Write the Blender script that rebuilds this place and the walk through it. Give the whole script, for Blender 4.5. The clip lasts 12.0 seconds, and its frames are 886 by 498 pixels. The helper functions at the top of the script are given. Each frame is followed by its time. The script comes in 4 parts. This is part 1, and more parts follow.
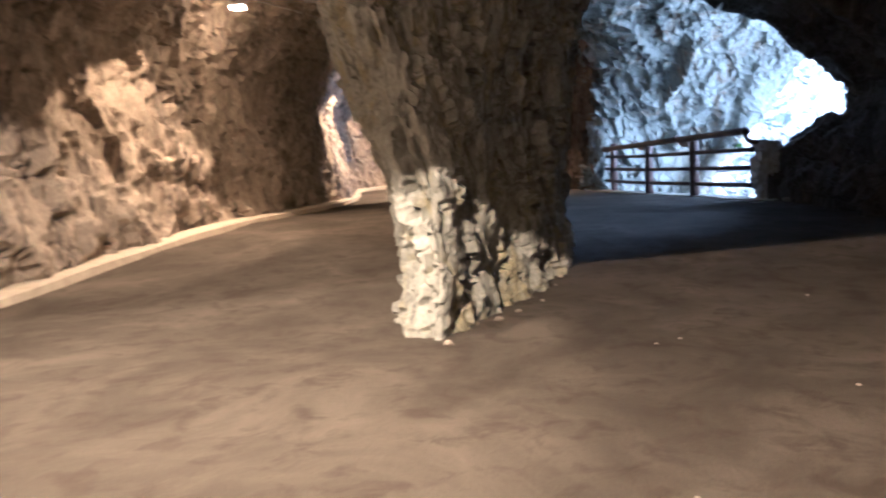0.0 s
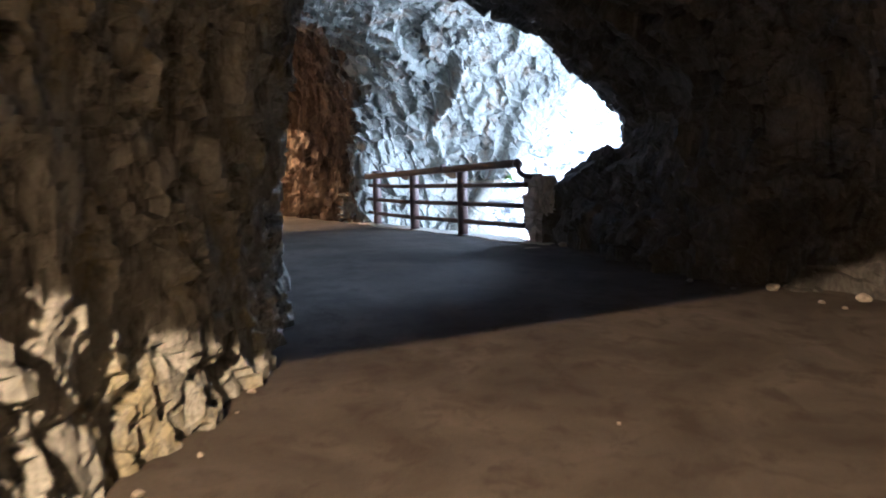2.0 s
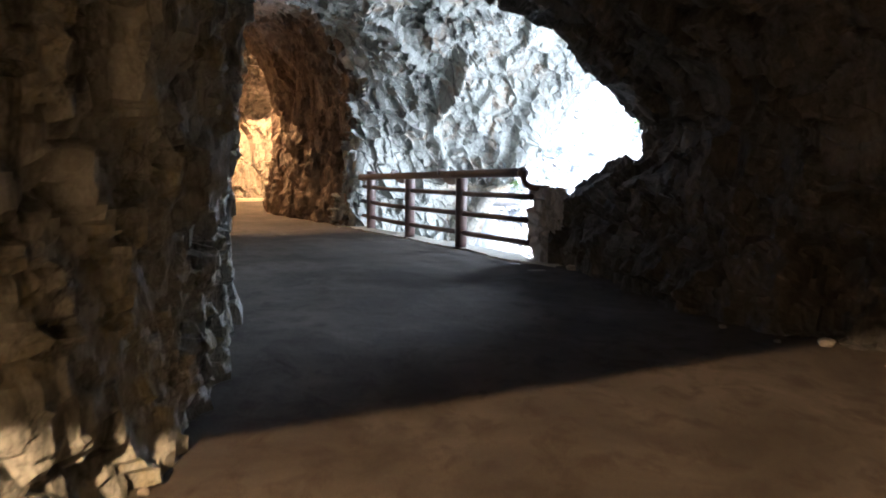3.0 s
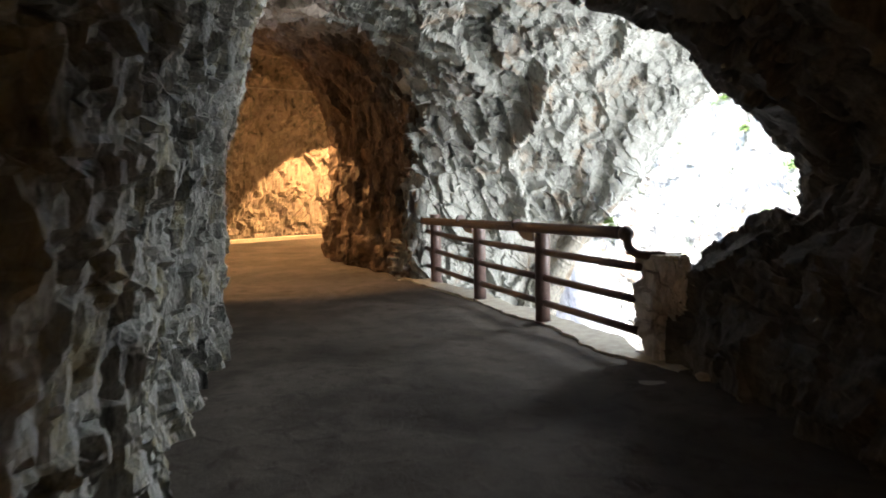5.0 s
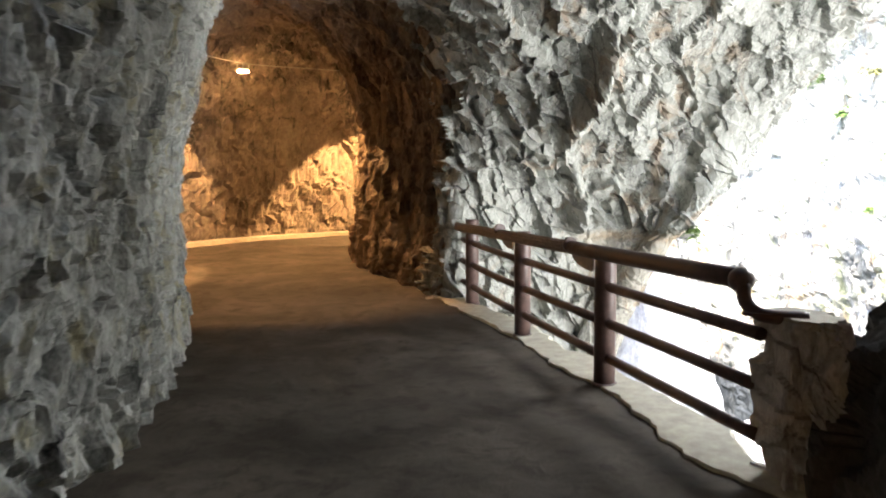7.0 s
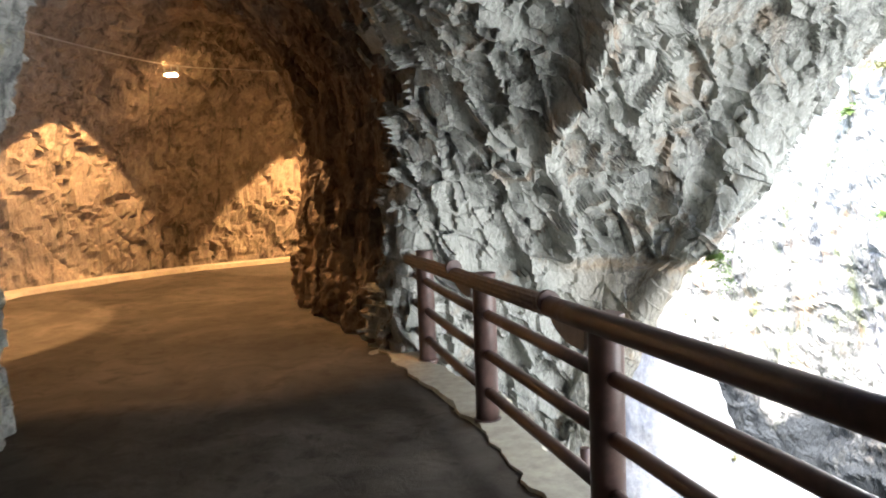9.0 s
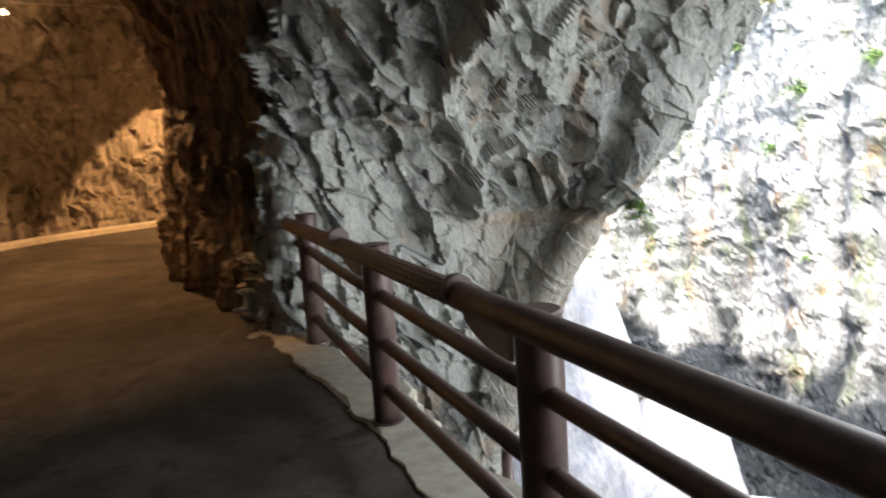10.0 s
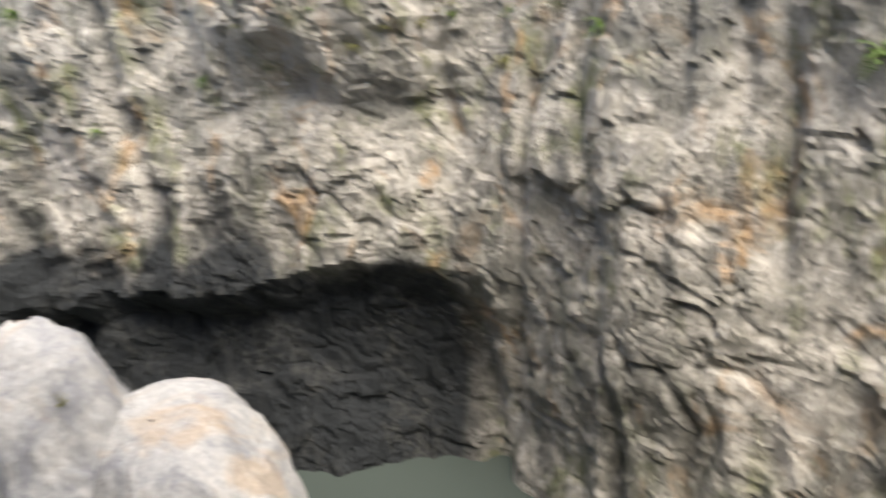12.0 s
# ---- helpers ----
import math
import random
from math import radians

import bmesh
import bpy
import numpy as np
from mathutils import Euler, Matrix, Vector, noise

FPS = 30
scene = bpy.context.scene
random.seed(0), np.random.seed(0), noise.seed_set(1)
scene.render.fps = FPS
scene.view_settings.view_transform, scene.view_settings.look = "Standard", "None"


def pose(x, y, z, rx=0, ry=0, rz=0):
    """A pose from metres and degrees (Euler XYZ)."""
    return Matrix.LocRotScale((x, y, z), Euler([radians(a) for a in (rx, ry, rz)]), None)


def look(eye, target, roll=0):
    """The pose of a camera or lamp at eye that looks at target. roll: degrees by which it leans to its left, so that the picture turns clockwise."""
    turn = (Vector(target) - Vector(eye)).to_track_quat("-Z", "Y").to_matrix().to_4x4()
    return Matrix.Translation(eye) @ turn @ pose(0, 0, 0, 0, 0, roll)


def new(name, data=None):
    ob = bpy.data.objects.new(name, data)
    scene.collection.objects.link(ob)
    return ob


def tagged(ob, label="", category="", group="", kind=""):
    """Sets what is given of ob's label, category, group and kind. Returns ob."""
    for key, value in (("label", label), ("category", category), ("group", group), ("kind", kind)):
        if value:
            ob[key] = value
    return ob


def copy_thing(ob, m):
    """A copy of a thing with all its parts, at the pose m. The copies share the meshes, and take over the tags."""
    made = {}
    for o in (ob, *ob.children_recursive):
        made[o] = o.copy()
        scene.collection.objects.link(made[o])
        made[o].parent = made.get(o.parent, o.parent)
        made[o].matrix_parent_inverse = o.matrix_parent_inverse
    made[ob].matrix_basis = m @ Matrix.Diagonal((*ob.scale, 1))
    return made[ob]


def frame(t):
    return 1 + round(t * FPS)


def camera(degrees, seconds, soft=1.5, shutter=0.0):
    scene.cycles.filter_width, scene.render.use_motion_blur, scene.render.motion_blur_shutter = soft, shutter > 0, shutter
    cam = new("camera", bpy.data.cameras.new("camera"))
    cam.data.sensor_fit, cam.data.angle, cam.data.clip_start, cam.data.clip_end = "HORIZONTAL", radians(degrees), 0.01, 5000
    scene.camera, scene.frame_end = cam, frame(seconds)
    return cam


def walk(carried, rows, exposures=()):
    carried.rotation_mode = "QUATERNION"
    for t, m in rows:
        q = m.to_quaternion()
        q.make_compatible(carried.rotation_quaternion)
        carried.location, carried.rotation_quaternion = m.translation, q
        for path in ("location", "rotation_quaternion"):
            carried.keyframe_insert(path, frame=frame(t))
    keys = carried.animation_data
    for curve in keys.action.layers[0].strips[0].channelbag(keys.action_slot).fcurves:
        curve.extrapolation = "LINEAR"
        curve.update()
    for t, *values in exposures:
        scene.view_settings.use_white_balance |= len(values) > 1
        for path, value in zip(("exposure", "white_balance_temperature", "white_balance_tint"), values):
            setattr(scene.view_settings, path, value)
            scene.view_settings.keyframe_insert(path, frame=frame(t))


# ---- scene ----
import itertools

cam = camera(63.1, 12.0, soft=1.8, shutter=0.5)
PATH = [
    (0, (0.369, -3.085, 0.722), (0.05, -1.122, 0.512), -2.6),
    (0.5, (0.388, -2.418, 0.735), (0.318, -0.435, 0.486), -1.2),
    (1, (0.514, -1.751, 0.775), (0.692, 0.224, 0.515), -1.5),
    (1.5, (0.711, -1.114, 0.805), (0.976, 0.856, 0.58), -1.4),
    (2, (0.916, -0.466, 0.869), (1.198, 1.507, 0.697), -1.1),
    (2.5, (1.155, 0.121, 0.947), (1.467, 2.09, 0.784), -0.9),
    (3, (1.238, 0.665, 1.046), (1.505, 2.639, 0.861), 0.9),
    (3.5, (1.36, 1.28, 1.17), (1.591, 3.262, 1.035), -1.44),
    (5.5, (1.823, 3.672, 1.657), (1.808, 5.663, 1.475), 0.0),
    (6, (1.924, 4.262, 1.687), (1.889, 6.248, 1.452), 0.2),
    (6.5, (1.963, 4.893, 1.693), (1.84, 6.874, 1.454), -1.5),
    (7, (2.084, 5.463, 1.752), (1.931, 7.448, 1.563), -0.4),
    (9, (2.412, 7.864, 1.81), (2.277, 9.853, 1.652), -1.9),
    (9.5, (2.451, 8.351, 1.812), (2.413, 10.34, 1.611), -2.4),
    (10, (2.476, 8.93, 1.83), (2.604, 10.901, 1.512), -3.8),
    (10.5, (2.513, 9.453, 1.84), (2.899, 11.366, 1.406), -4.8),
    (11, (2.61, 9.88, 1.82), (3.54, 11.558, 1.252), -8.1),
    (11.5, (2.79, 10.45, 1.67), (4.039, 11.865, 1.008), -8.4),
    (12, (3.0, 10.78, 1.6), (4.517, 11.788, 0.775), -7.4),
]

# white balance and exposure of the clip's camera: neutral under the warm lamps first, under daylight later
EXPOSURES = [(0.0, 3.8, 4300, 10), (1.5, 4.1, 4500, 10), (2.5, 4.2, 5100, 10), (3.5, 4.1, 5600, 10), (5.5, 3.75, 6500, 10),
             (7.0, 3.8, 6600, 10), (9.0, 3.5, 6300, 10), (10.0, 2.7, 6300, 10), (10.5, 1.8, 6400, 10), (11.0, 1.5, 7200, 10), (12.0, 1.25, 7200, 10)]
walk(cam, [(t, look(eye, target, roll)) for t, eye, target, roll in PATH], EXPOSURES)

# ---- daylight ----
SUN_ELEV, SUN_AZ = 64.0, 198.0   # degrees; azimuth clockwise from +y
world = bpy.data.worlds.new("sky")
scene.world = world
world.use_nodes = True
wn = world.node_tree
wn.nodes.clear()
sky = wn.nodes.new("ShaderNodeTexSky")
sky.sky_type, sky.sun_disc = "NISHITA", False
sky.sun_elevation, sky.sun_rotation = radians(SUN_ELEV), radians(SUN_AZ)
bg = wn.nodes.new("ShaderNodeBackground")
bg.inputs["Strength"].default_value = 0.15
wo = wn.nodes.new("ShaderNodeOutputWorld")
wn.links.new(sky.outputs[0], bg.inputs[0])
wn.links.new(bg.outputs[0], wo.inputs[0])
sun = new("sun", bpy.data.lights.new("sun", "SUN"))
sun.data.energy, sun.data.angle, sun.data.color = 4.1, radians(45), (1.0, 0.95, 0.88)
to_sun = Vector((math.sin(radians(SUN_AZ)) * math.cos(radians(SUN_ELEV)), math.cos(radians(SUN_AZ)) * math.cos(radians(SUN_ELEV)), math.sin(radians(SUN_ELEV))))
sun.matrix_world = look(to_sun * 60, (0, 0, 0))

# ---- lamps: place, power, half angle of the cone, aim ----
WARM = (1.0, 0.52, 0.2)
# fixtures that are seen: place; then the beams: place, power, half angle, way they point
FIXTURES = [(-4.35, 7.6, 3.4), (-3.6, 21.5, 4.25), (-1.1, -3.05, 3.3), (-3.0, 0.2, 3.3), (-4.2, 16.2, 4.1), (-0.9, 23.0, 4.2)]
BEAMS = [
    ((-4.1, 7.6, 3.3), 100, 70, (0.9, -0.35, -1)),
    ((-4.15, 6.1, 3.1), 48, 42, (-0.36, -0.06, -1)),
    ((-4.1, 16.2, 3.8), 190, 41, (-0.36, 0.06, -1)),
    ((-1.95, 19.6, 4.1), 150, 54, (0.02, -0.07, -1)),
    ((-4.6, 20.6, 3.9), 85, 36, (-0.5, 0.25, -1)),
    ((-0.9, 23.0, 3.9), 190, 44, (-0.1, 0.42, -1)),
    ((-1.1, -3.05, 3.1), 350, 89, (4.03, -10.21, -21.65)),
    ((-3.0, 0.2, 3.1), 160, 60, (-0.25, 0.1, -1.0)),
]
# unseen area lamps added on the gorge's open side as daylight fill, above and below the opening
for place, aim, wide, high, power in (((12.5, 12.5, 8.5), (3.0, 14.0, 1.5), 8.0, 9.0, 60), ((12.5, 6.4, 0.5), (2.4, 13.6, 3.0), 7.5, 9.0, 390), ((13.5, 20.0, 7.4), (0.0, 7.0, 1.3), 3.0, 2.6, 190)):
    fill_light = new("gorge_skylight", bpy.data.lights.new("gorge_skylight", "AREA"))
    fill_light.data.shape, fill_light.data.size, fill_light.data.size_y = "RECTANGLE", wide, high
    fill_light.data.energy, fill_light.data.color = power, (0.97, 0.98, 1.0)
    fill_light.matrix_world = look(place, aim)


# ---- numeric noise ----
def hash3(i, j, k, seed):
    """A number from 0 to 1 for each whole place."""
    n = (i.astype(np.int64) * 73856093) ^ (j.astype(np.int64) * 19349663) ^ (k.astype(np.int64) * 83492791) ^ (seed * 2654435)
    n = (n ^ (n >> 13)) * 1274126177 & 0x7FFFFFFF
    n = (n ^ (n >> 15)) * 668265263 & 0x7FFFFFFF
    return ((n ^ (n >> 11)) & 0xFFFFF) / float(0xFFFFF)


def smooth_noise(p, size, seed=0):
    q = p / np.asarray(size)
    b = np.floor(q)
    f = q - b
    f = f * f * (3 - 2 * f)
    b = b.astype(np.int64)
    total = 0
    for dx, dy, dz in itertools.product((0, 1), repeat=3):
        w = (f[:, 0] if dx else 1 - f[:, 0]) * (f[:, 1] if dy else 1 - f[:, 1]) * (f[:, 2] if dz else 1 - f[:, 2])
        total = total + w * hash3(b[:, 0] + dx, b[:, 1] + dy, b[:, 2] + dz, seed)
    return total * 2 - 1


def facets(p, size, seed=0, tilt=1.0, crack=0.0):
    """Chunks of broken rock: each cell has its own level and slope."""
    q = p / np.asarray(size)
    b = np.floor(q).astype(np.int64)
    best, second = np.full(len(q), 9e9), np.full(len(q), 9e9)
    value = np.zeros(len(q))
    for dx, dy, dz in itertools.product((-1, 0, 1), repeat=3):
        i, j, k = b[:, 0] + dx, b[:, 1] + dy, b[:, 2] + dz
        c = [n + 0.1 + 0.8 * hash3(i, j, k, seed + s) for s, n in ((1, i), (2, j), (3, k))]
        d = [q[:, a] - c[a] for a in range(3)]
        dist = d[0] ** 2 + d[1] ** 2 + d[2] ** 2
        v = hash3(i, j, k, seed + 4) * 2 - 1
        for s in range(3):
            v = v + tilt * (hash3(i, j, k, seed + 5 + s) * 2 - 1) * d[s]
        near = dist < best
        second = np.where(near, best, np.minimum(second, dist))
        best, value = np.where(near, dist, best), np.where(near, v, value)
    gap = np.sqrt(second) - np.sqrt(best)
    return value - crack * np.exp(-((gap / 0.055) ** 2))


def rough(p, big=0.22, chunk=0.13, small=0.05, stretch=1.8, seed=0, unit=1.0, puff=0.9, warp=1.0):
    """How far the rock stands out at p, in metres."""
    w = p + 0.22 * warp * unit * np.stack([smooth_noise(p, 0.7 * unit, seed + 20 + a) for a in range(3)], 1)
    w = w + 0.05 * warp * unit * np.stack([smooth_noise(p, 0.16 * unit, seed + 30 + a) for a in range(3)], 1)
    w = w + 0.1 * warp * unit * np.stack([smooth_noise(p, 0.3 * unit, seed + 35 + a) for a in range(3)], 1)
    w[:, 0] += 0.35 * w[:, 2]
    u = unit
    d = big * (smooth_noise(p, (1.7 * u, 1.7 * u, 2.2 * u), seed) + 0.4 * smooth_noise(p, 0.7 * u, seed + 9))
    open_crack = np.clip(1.5 * smooth_noise(p, 0.9 * u, seed + 95) + 0.6, 0, 1.6)
    d = d + chunk * facets(w, (0.5 * u, 0.5 * u, 0.5 * stretch * u), seed + 40, crack=open_crack)
    d = d + small * facets(w, (0.19 * u, 0.19 * u, 0.19 * stretch * u), seed + 60)
    d = d - chunk * puff * np.abs(smooth_noise(w, (0.42 * u, 0.42 * u, 0.42 * stretch * u), seed + 91))
    return d - small * puff * np.abs(smooth_noise(w, (0.12 * u, 0.12 * u, 0.12 * stretch * u), seed + 92))


def spline(rows, count):
    """Catmull-Rom through rows (n, k), resampled to count rows at even arc length."""
    rows = np.asarray(rows, float)
    n = len(rows)
    pad = np.vstack([2 * rows[0] - rows[1], rows, 2 * rows[-1] - rows[-2]])
    t = np.linspace(0, n - 1, 40 * n)
    i = np.minimum(t.astype(int), n - 2)
    f = (t - i)[:, None]
    a, b, c, d = pad[i], pad[i + 1], pad[i + 2], pad[i + 3]
    out = 0.5 * (2 * b + (c - a) * f + (2 * a - 5 * b + 4 * c - d) * f ** 2 + (3 * b - a - 3 * c + d) * f ** 3)
    run = np.concatenate([[0], np.cumsum(np.linalg.norm(np.diff(out, axis=0), axis=1))])
    s = np.linspace(0, run[-1], count)
    return np.stack([np.interp(s, run, out[:, k]) for k in range(rows.shape[1])], 1)


def surface(control, nu, nv):
    """A smooth grid (nu, nv, 3) through a grid of control points."""
    control = np.asarray(control, float)
    cols = np.stack([spline(row, nv) for row in control], 0)
    flat = spline(cols.reshape(len(cols), -1), nu)
    return flat.reshape(nu, nv, 3)


def grid_normals(g):
    n = np.cross(np.gradient(g, axis=0), np.gradient(g, axis=1))
    return n / np.maximum(np.linalg.norm(n, axis=2, keepdims=True), 1e-9)


def soften(n, reach):
    """Average normals over their neighbours, so that roughening makes no combs."""
    for axis in (0, 1):
        for _ in range(2):
            pad = [(0, 0)] * 3
            pad[axis] = (reach, reach)
            c = np.cumsum(np.pad(n, pad, mode="edge"), axis=axis)
            size = n.shape[axis]
            n = np.take(c, np.arange(size) + 2 * reach, axis=axis) - np.take(c, np.arange(size), axis=axis)
            n = n / (2 * reach)
    return n / np.maximum(np.linalg.norm(n, axis=2, keepdims=True), 1e-9)


def grid_mesh(name, g, material, closed=False, smooth=False):
    nu, nv = g.shape[:2]
    idx = np.arange(nu * nv).reshape(nu, nv)
    if closed:
        idx = np.vstack([idx, idx[:1]])
    quads = np.stack([idx[:-1, :-1], idx[1:, :-1], idx[1:, 1:], idx[:-1, 1:]], -1).reshape(-1, 4)
    me = bpy.data.meshes.new(name)
    me.vertices.add(nu * nv)
    me.vertices.foreach_set("co", g.reshape(-1).astype(np.float32))
    me.loops.add(len(quads) * 4)
    me.loops.foreach_set("vertex_index", quads.reshape(-1).astype(np.int32))
    me.polygons.add(len(quads))
    me.polygons.foreach_set("loop_start", np.arange(0, len(quads) * 4, 4, dtype=np.int32))
    me.polygons.foreach_set("use_smooth", np.full(len(quads), smooth))
    me.update()
    me.validate()
    me.materials.append(material)
    return new(name, me)


def rock_sheet(name, control, res, material, side=1, closed=False, extra=None, calm=None, **kw):
    """A rock face through control points (stations by heights), roughened along its normals. side: 1 or -1, which way is out of the rock."""
    control = np.asarray(control, float)
    lu = np.linalg.norm(np.diff(control, axis=0), axis=2).sum(0).max()
    lv = np.linalg.norm(np.diff(control, axis=1), axis=2).sum(1).max()
    g = surface(control, max(8, int(lu / res)), max(8, int(lv / res)))
    n = soften(grid_normals(g), int(0.25 / res) + 2) * side
    p = g.reshape(-1, 3)
    d = rough(p, **kw)
    if calm is not None:
        d = d * calm(p)
    if extra is not None:
        d = d + extra(p)
    g = g + n * d.reshape(g.shape[:2])[..., None]
    return grid_mesh(name, g, material, closed)


# ---- materials ----
def material(name):
    m = bpy.data.materials.new(name)
    m.use_nodes = True
    nt = m.node_tree
    return m, nt, nt.nodes["Principled BSDF"]


def node(nt, kind, inputs=(), **props):
    n = nt.nodes.new(kind)
    for k, v in props.items():
        setattr(n, k, v)
    for k, v in dict(inputs).items():
        if hasattr(v, "links"):
            nt.links.new(v, n.inputs[k])
        else:
            n.inputs[k].default_value = v
    return n


def ramp(nt, src, stops):
    n = nt.nodes.new("ShaderNodeValToRGB")
    nt.links.new(src, n.inputs[0])
    while len(n.color_ramp.elements) < len(stops):
        n.color_ramp.elements.new(0.5)
    for e, (at, c) in zip(n.color_ramp.elements, stops):
        e.position, e.color = at, (*c, 1) if len(c) == 3 else (c[0], c[0], c[0], 1)
    return n.outputs[0]


def mix(nt, f, a, b, mode="MIX"):
    n = node(nt, "ShaderNodeMix", data_type="RGBA", blend_type=mode)
    for k, v in ((0, f), (6, a), (7, b)):
        if hasattr(v, "links"):
            nt.links.new(v, n.inputs[k])
        elif k == 0:
            n.inputs[0].default_value = v
        else:
            n.inputs[k].default_value = (*v, 1)
    return n.outputs[2]


def rock_material(name, base, light, dark, wet_shade=None, band=None, size=1.0, stain=0.5, stain_at=0.52, moss=None, layers=0.0, roughness=0.85, bump=0.6, rust=None, patch=None, cracks=0.0):
    m, nt, bsdf = material(name)
    co = node(nt, "ShaderNodeNewGeometry").outputs["Position"]
    mp = node(nt, "ShaderNodeMapping", {"Vector": co, "Rotation": (0.25, 0.3, 0.2), "Scale": (1 / size, 1 / size, 0.6 / size)}).outputs[0]
    big = node(nt, "ShaderNodeTexNoise", {"Vector": mp, "Scale": 0.9, "Detail": 9.0, "Roughness": 0.62, "Distortion": 0.6}).outputs[0]
    col = ramp(nt, big, [(0.3, dark), (0.46, base), (0.56, base), (0.72, light)])
    mid = node(nt, "ShaderNodeTexNoise", {"Vector": mp, "Scale": 5.0, "Detail": 10.0, "Roughness": 0.7, "Distortion": 1.2}).outputs[0]
    col = mix(nt, ramp(nt, mid, [(0.42, (0,)), (0.62, (0.55,))]), col, light)
    streak = node(nt, "ShaderNodeMapping", {"Vector": co, "Rotation": (0.1, 0.35, 0.0), "Scale": (2.2 / size, 2.2 / size, 0.5 / size)}).outputs[0]
    st = node(nt, "ShaderNodeTexNoise", {"Vector": streak, "Scale": 1.3, "Detail": 8.0, "Roughness": 0.7, "Distortion": 0.8}).outputs[0]
    col = mix(nt, ramp(nt, st, [(stain_at, (0,)), (stain_at + 0.12, (stain,))]), col, dark)
    if moss:
        gm = node(nt, "ShaderNodeTexNoise", {"Vector": mp, "Scale": 1.7, "Detail": 7.0, "Roughness": 0.7}).outputs[0]
        col = mix(nt, ramp(nt, gm, [(0.52, (0,)), (0.64, (0.8,))]), col, moss)
    if rust:
        rm = node(nt, "ShaderNodeTexNoise", {"Vector": mp, "Scale": 1.1, "Detail": 5.0, "Roughness": 0.6, "Distortion": 1.5}).outputs[0]
        col = mix(nt, ramp(nt, rm, [(0.56, (0,)), (0.66, (0.65,))]), col, rust)
    if patch:
        lp = node(nt, "ShaderNodeMapping", {"Vector": co, "Rotation": (0.3, 0.2, 0.0), "Scale": (0.45, 0.45, 0.26)}).outputs[0]
        pm = node(nt, "ShaderNodeTexNoise", {"Vector": lp, "Scale": 1.0, "Detail": 8.0, "Roughness": 0.66, "Distortion": 0.9}).outputs[0]
        col = mix(nt, ramp(nt, pm, [(0.38, (0.75,)), (0.45, (0.45,)), (0.49, (0.0,))]), col, patch[0])
        col = mix(nt, ramp(nt, pm, [(0.54, (0.0,)), (0.62, (0.45,))]), col, patch[1])
    if band:
        xyz = node(nt, "ShaderNodeSeparateXYZ", {0: co}).outputs
        zz = node(nt, "ShaderNodeMath", {0: xyz[2], 1: node(nt, "ShaderNodeMath", {0: mid, 1: 0.3}, operation="MULTIPLY").outputs[0]}, operation="ADD").outputs[0]
        low = ramp(nt, node(nt, "ShaderNodeMapRange", {0: zz, 1: 0.0, 2: 2.0}).outputs[0], [(0.0, (0.25,)), (0.5, (0.35,)), (0.54, (0.9,)), (0.6, (0.0,))])
        east = node(nt, "ShaderNodeMapRange", {0: xyz[0], 1: 3.0, 2: 3.6}).outputs[0]
        col = mix(nt, node(nt, "ShaderNodeMath", {0: low, 1: east}, operation="MULTIPLY").outputs[0], col, band)
    # dark wet rock plus the overhang's shade, both put into the colour below it
    if wet_shade:
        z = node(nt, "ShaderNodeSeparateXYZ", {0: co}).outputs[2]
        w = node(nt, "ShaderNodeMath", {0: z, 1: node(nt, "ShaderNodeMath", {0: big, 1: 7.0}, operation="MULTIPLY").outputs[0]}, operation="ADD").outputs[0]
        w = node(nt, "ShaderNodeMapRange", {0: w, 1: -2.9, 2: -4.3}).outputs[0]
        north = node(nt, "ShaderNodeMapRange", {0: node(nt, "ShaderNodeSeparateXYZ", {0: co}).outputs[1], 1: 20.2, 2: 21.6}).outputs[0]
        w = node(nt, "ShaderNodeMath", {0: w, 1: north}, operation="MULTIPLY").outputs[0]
        col = mix(nt, w, col, wet_shade)
    if cracks:
        bend = node(nt, "ShaderNodeTexNoise", {"Vector": mp, "Scale": 2.2, "Detail": 5.0, "Roughness": 0.6}).outputs["Color"]
        bent = node(nt, "ShaderNodeVectorMath", {0: mp, 1: bend}, operation="ADD").outputs[0]
        where = ramp(nt, node(nt, "ShaderNodeTexNoise", {"Vector": mp, "Scale": 1.6, "Detail": 4.0}).outputs[0], [(0.44, (0,)), (0.58, (1,))])
        for scale, width in ((1.7, 0.045), (4.3, 0.06)):
            gap = node(nt, "ShaderNodeTexVoronoi", {"Vector": bent, "Scale": scale}, feature="DISTANCE_TO_EDGE").outputs["Distance"]
            line = node(nt, "ShaderNodeMath", {0: ramp(nt, gap, [(0.0, (cracks,)), (width, (0,))]), 1: where}, operation="MULTIPLY").outputs[0]
            col = mix(nt, line, col, dark)
    fine = node(nt, "ShaderNodeTexNoise", {"Vector": mp, "Scale": 26.0, "Detail": 8.0, "Roughness": 0.75}).outputs[0]
    col = mix(nt, 0.55, col, ramp(nt, fine, [(0.3, (0.35,)), (0.7, (1.0,))]), "MULTIPLY")
    nt.links.new(col, bsdf.inputs["Base Color"])
    bsdf.inputs["Roughness"].default_value = roughness
    bsdf.inputs["Specular IOR Level"].default_value = 0.3
    vor = node(nt, "ShaderNodeTexVoronoi", {"Vector": node(nt, "ShaderNodeVectorMath", {0: mp, 1: node(nt, "ShaderNodeTexNoise", {"Vector": mp, "Scale": 4.0, "Detail": 3.0}).outputs["Color"]}, operation="ADD").outputs[0], "Scale": 6.0}, feature="F1").outputs["Distance"]
    b1 = node(nt, "ShaderNodeBump", {"Height": vor, "Strength": bump * 0.6, "Distance": 0.06 * size})
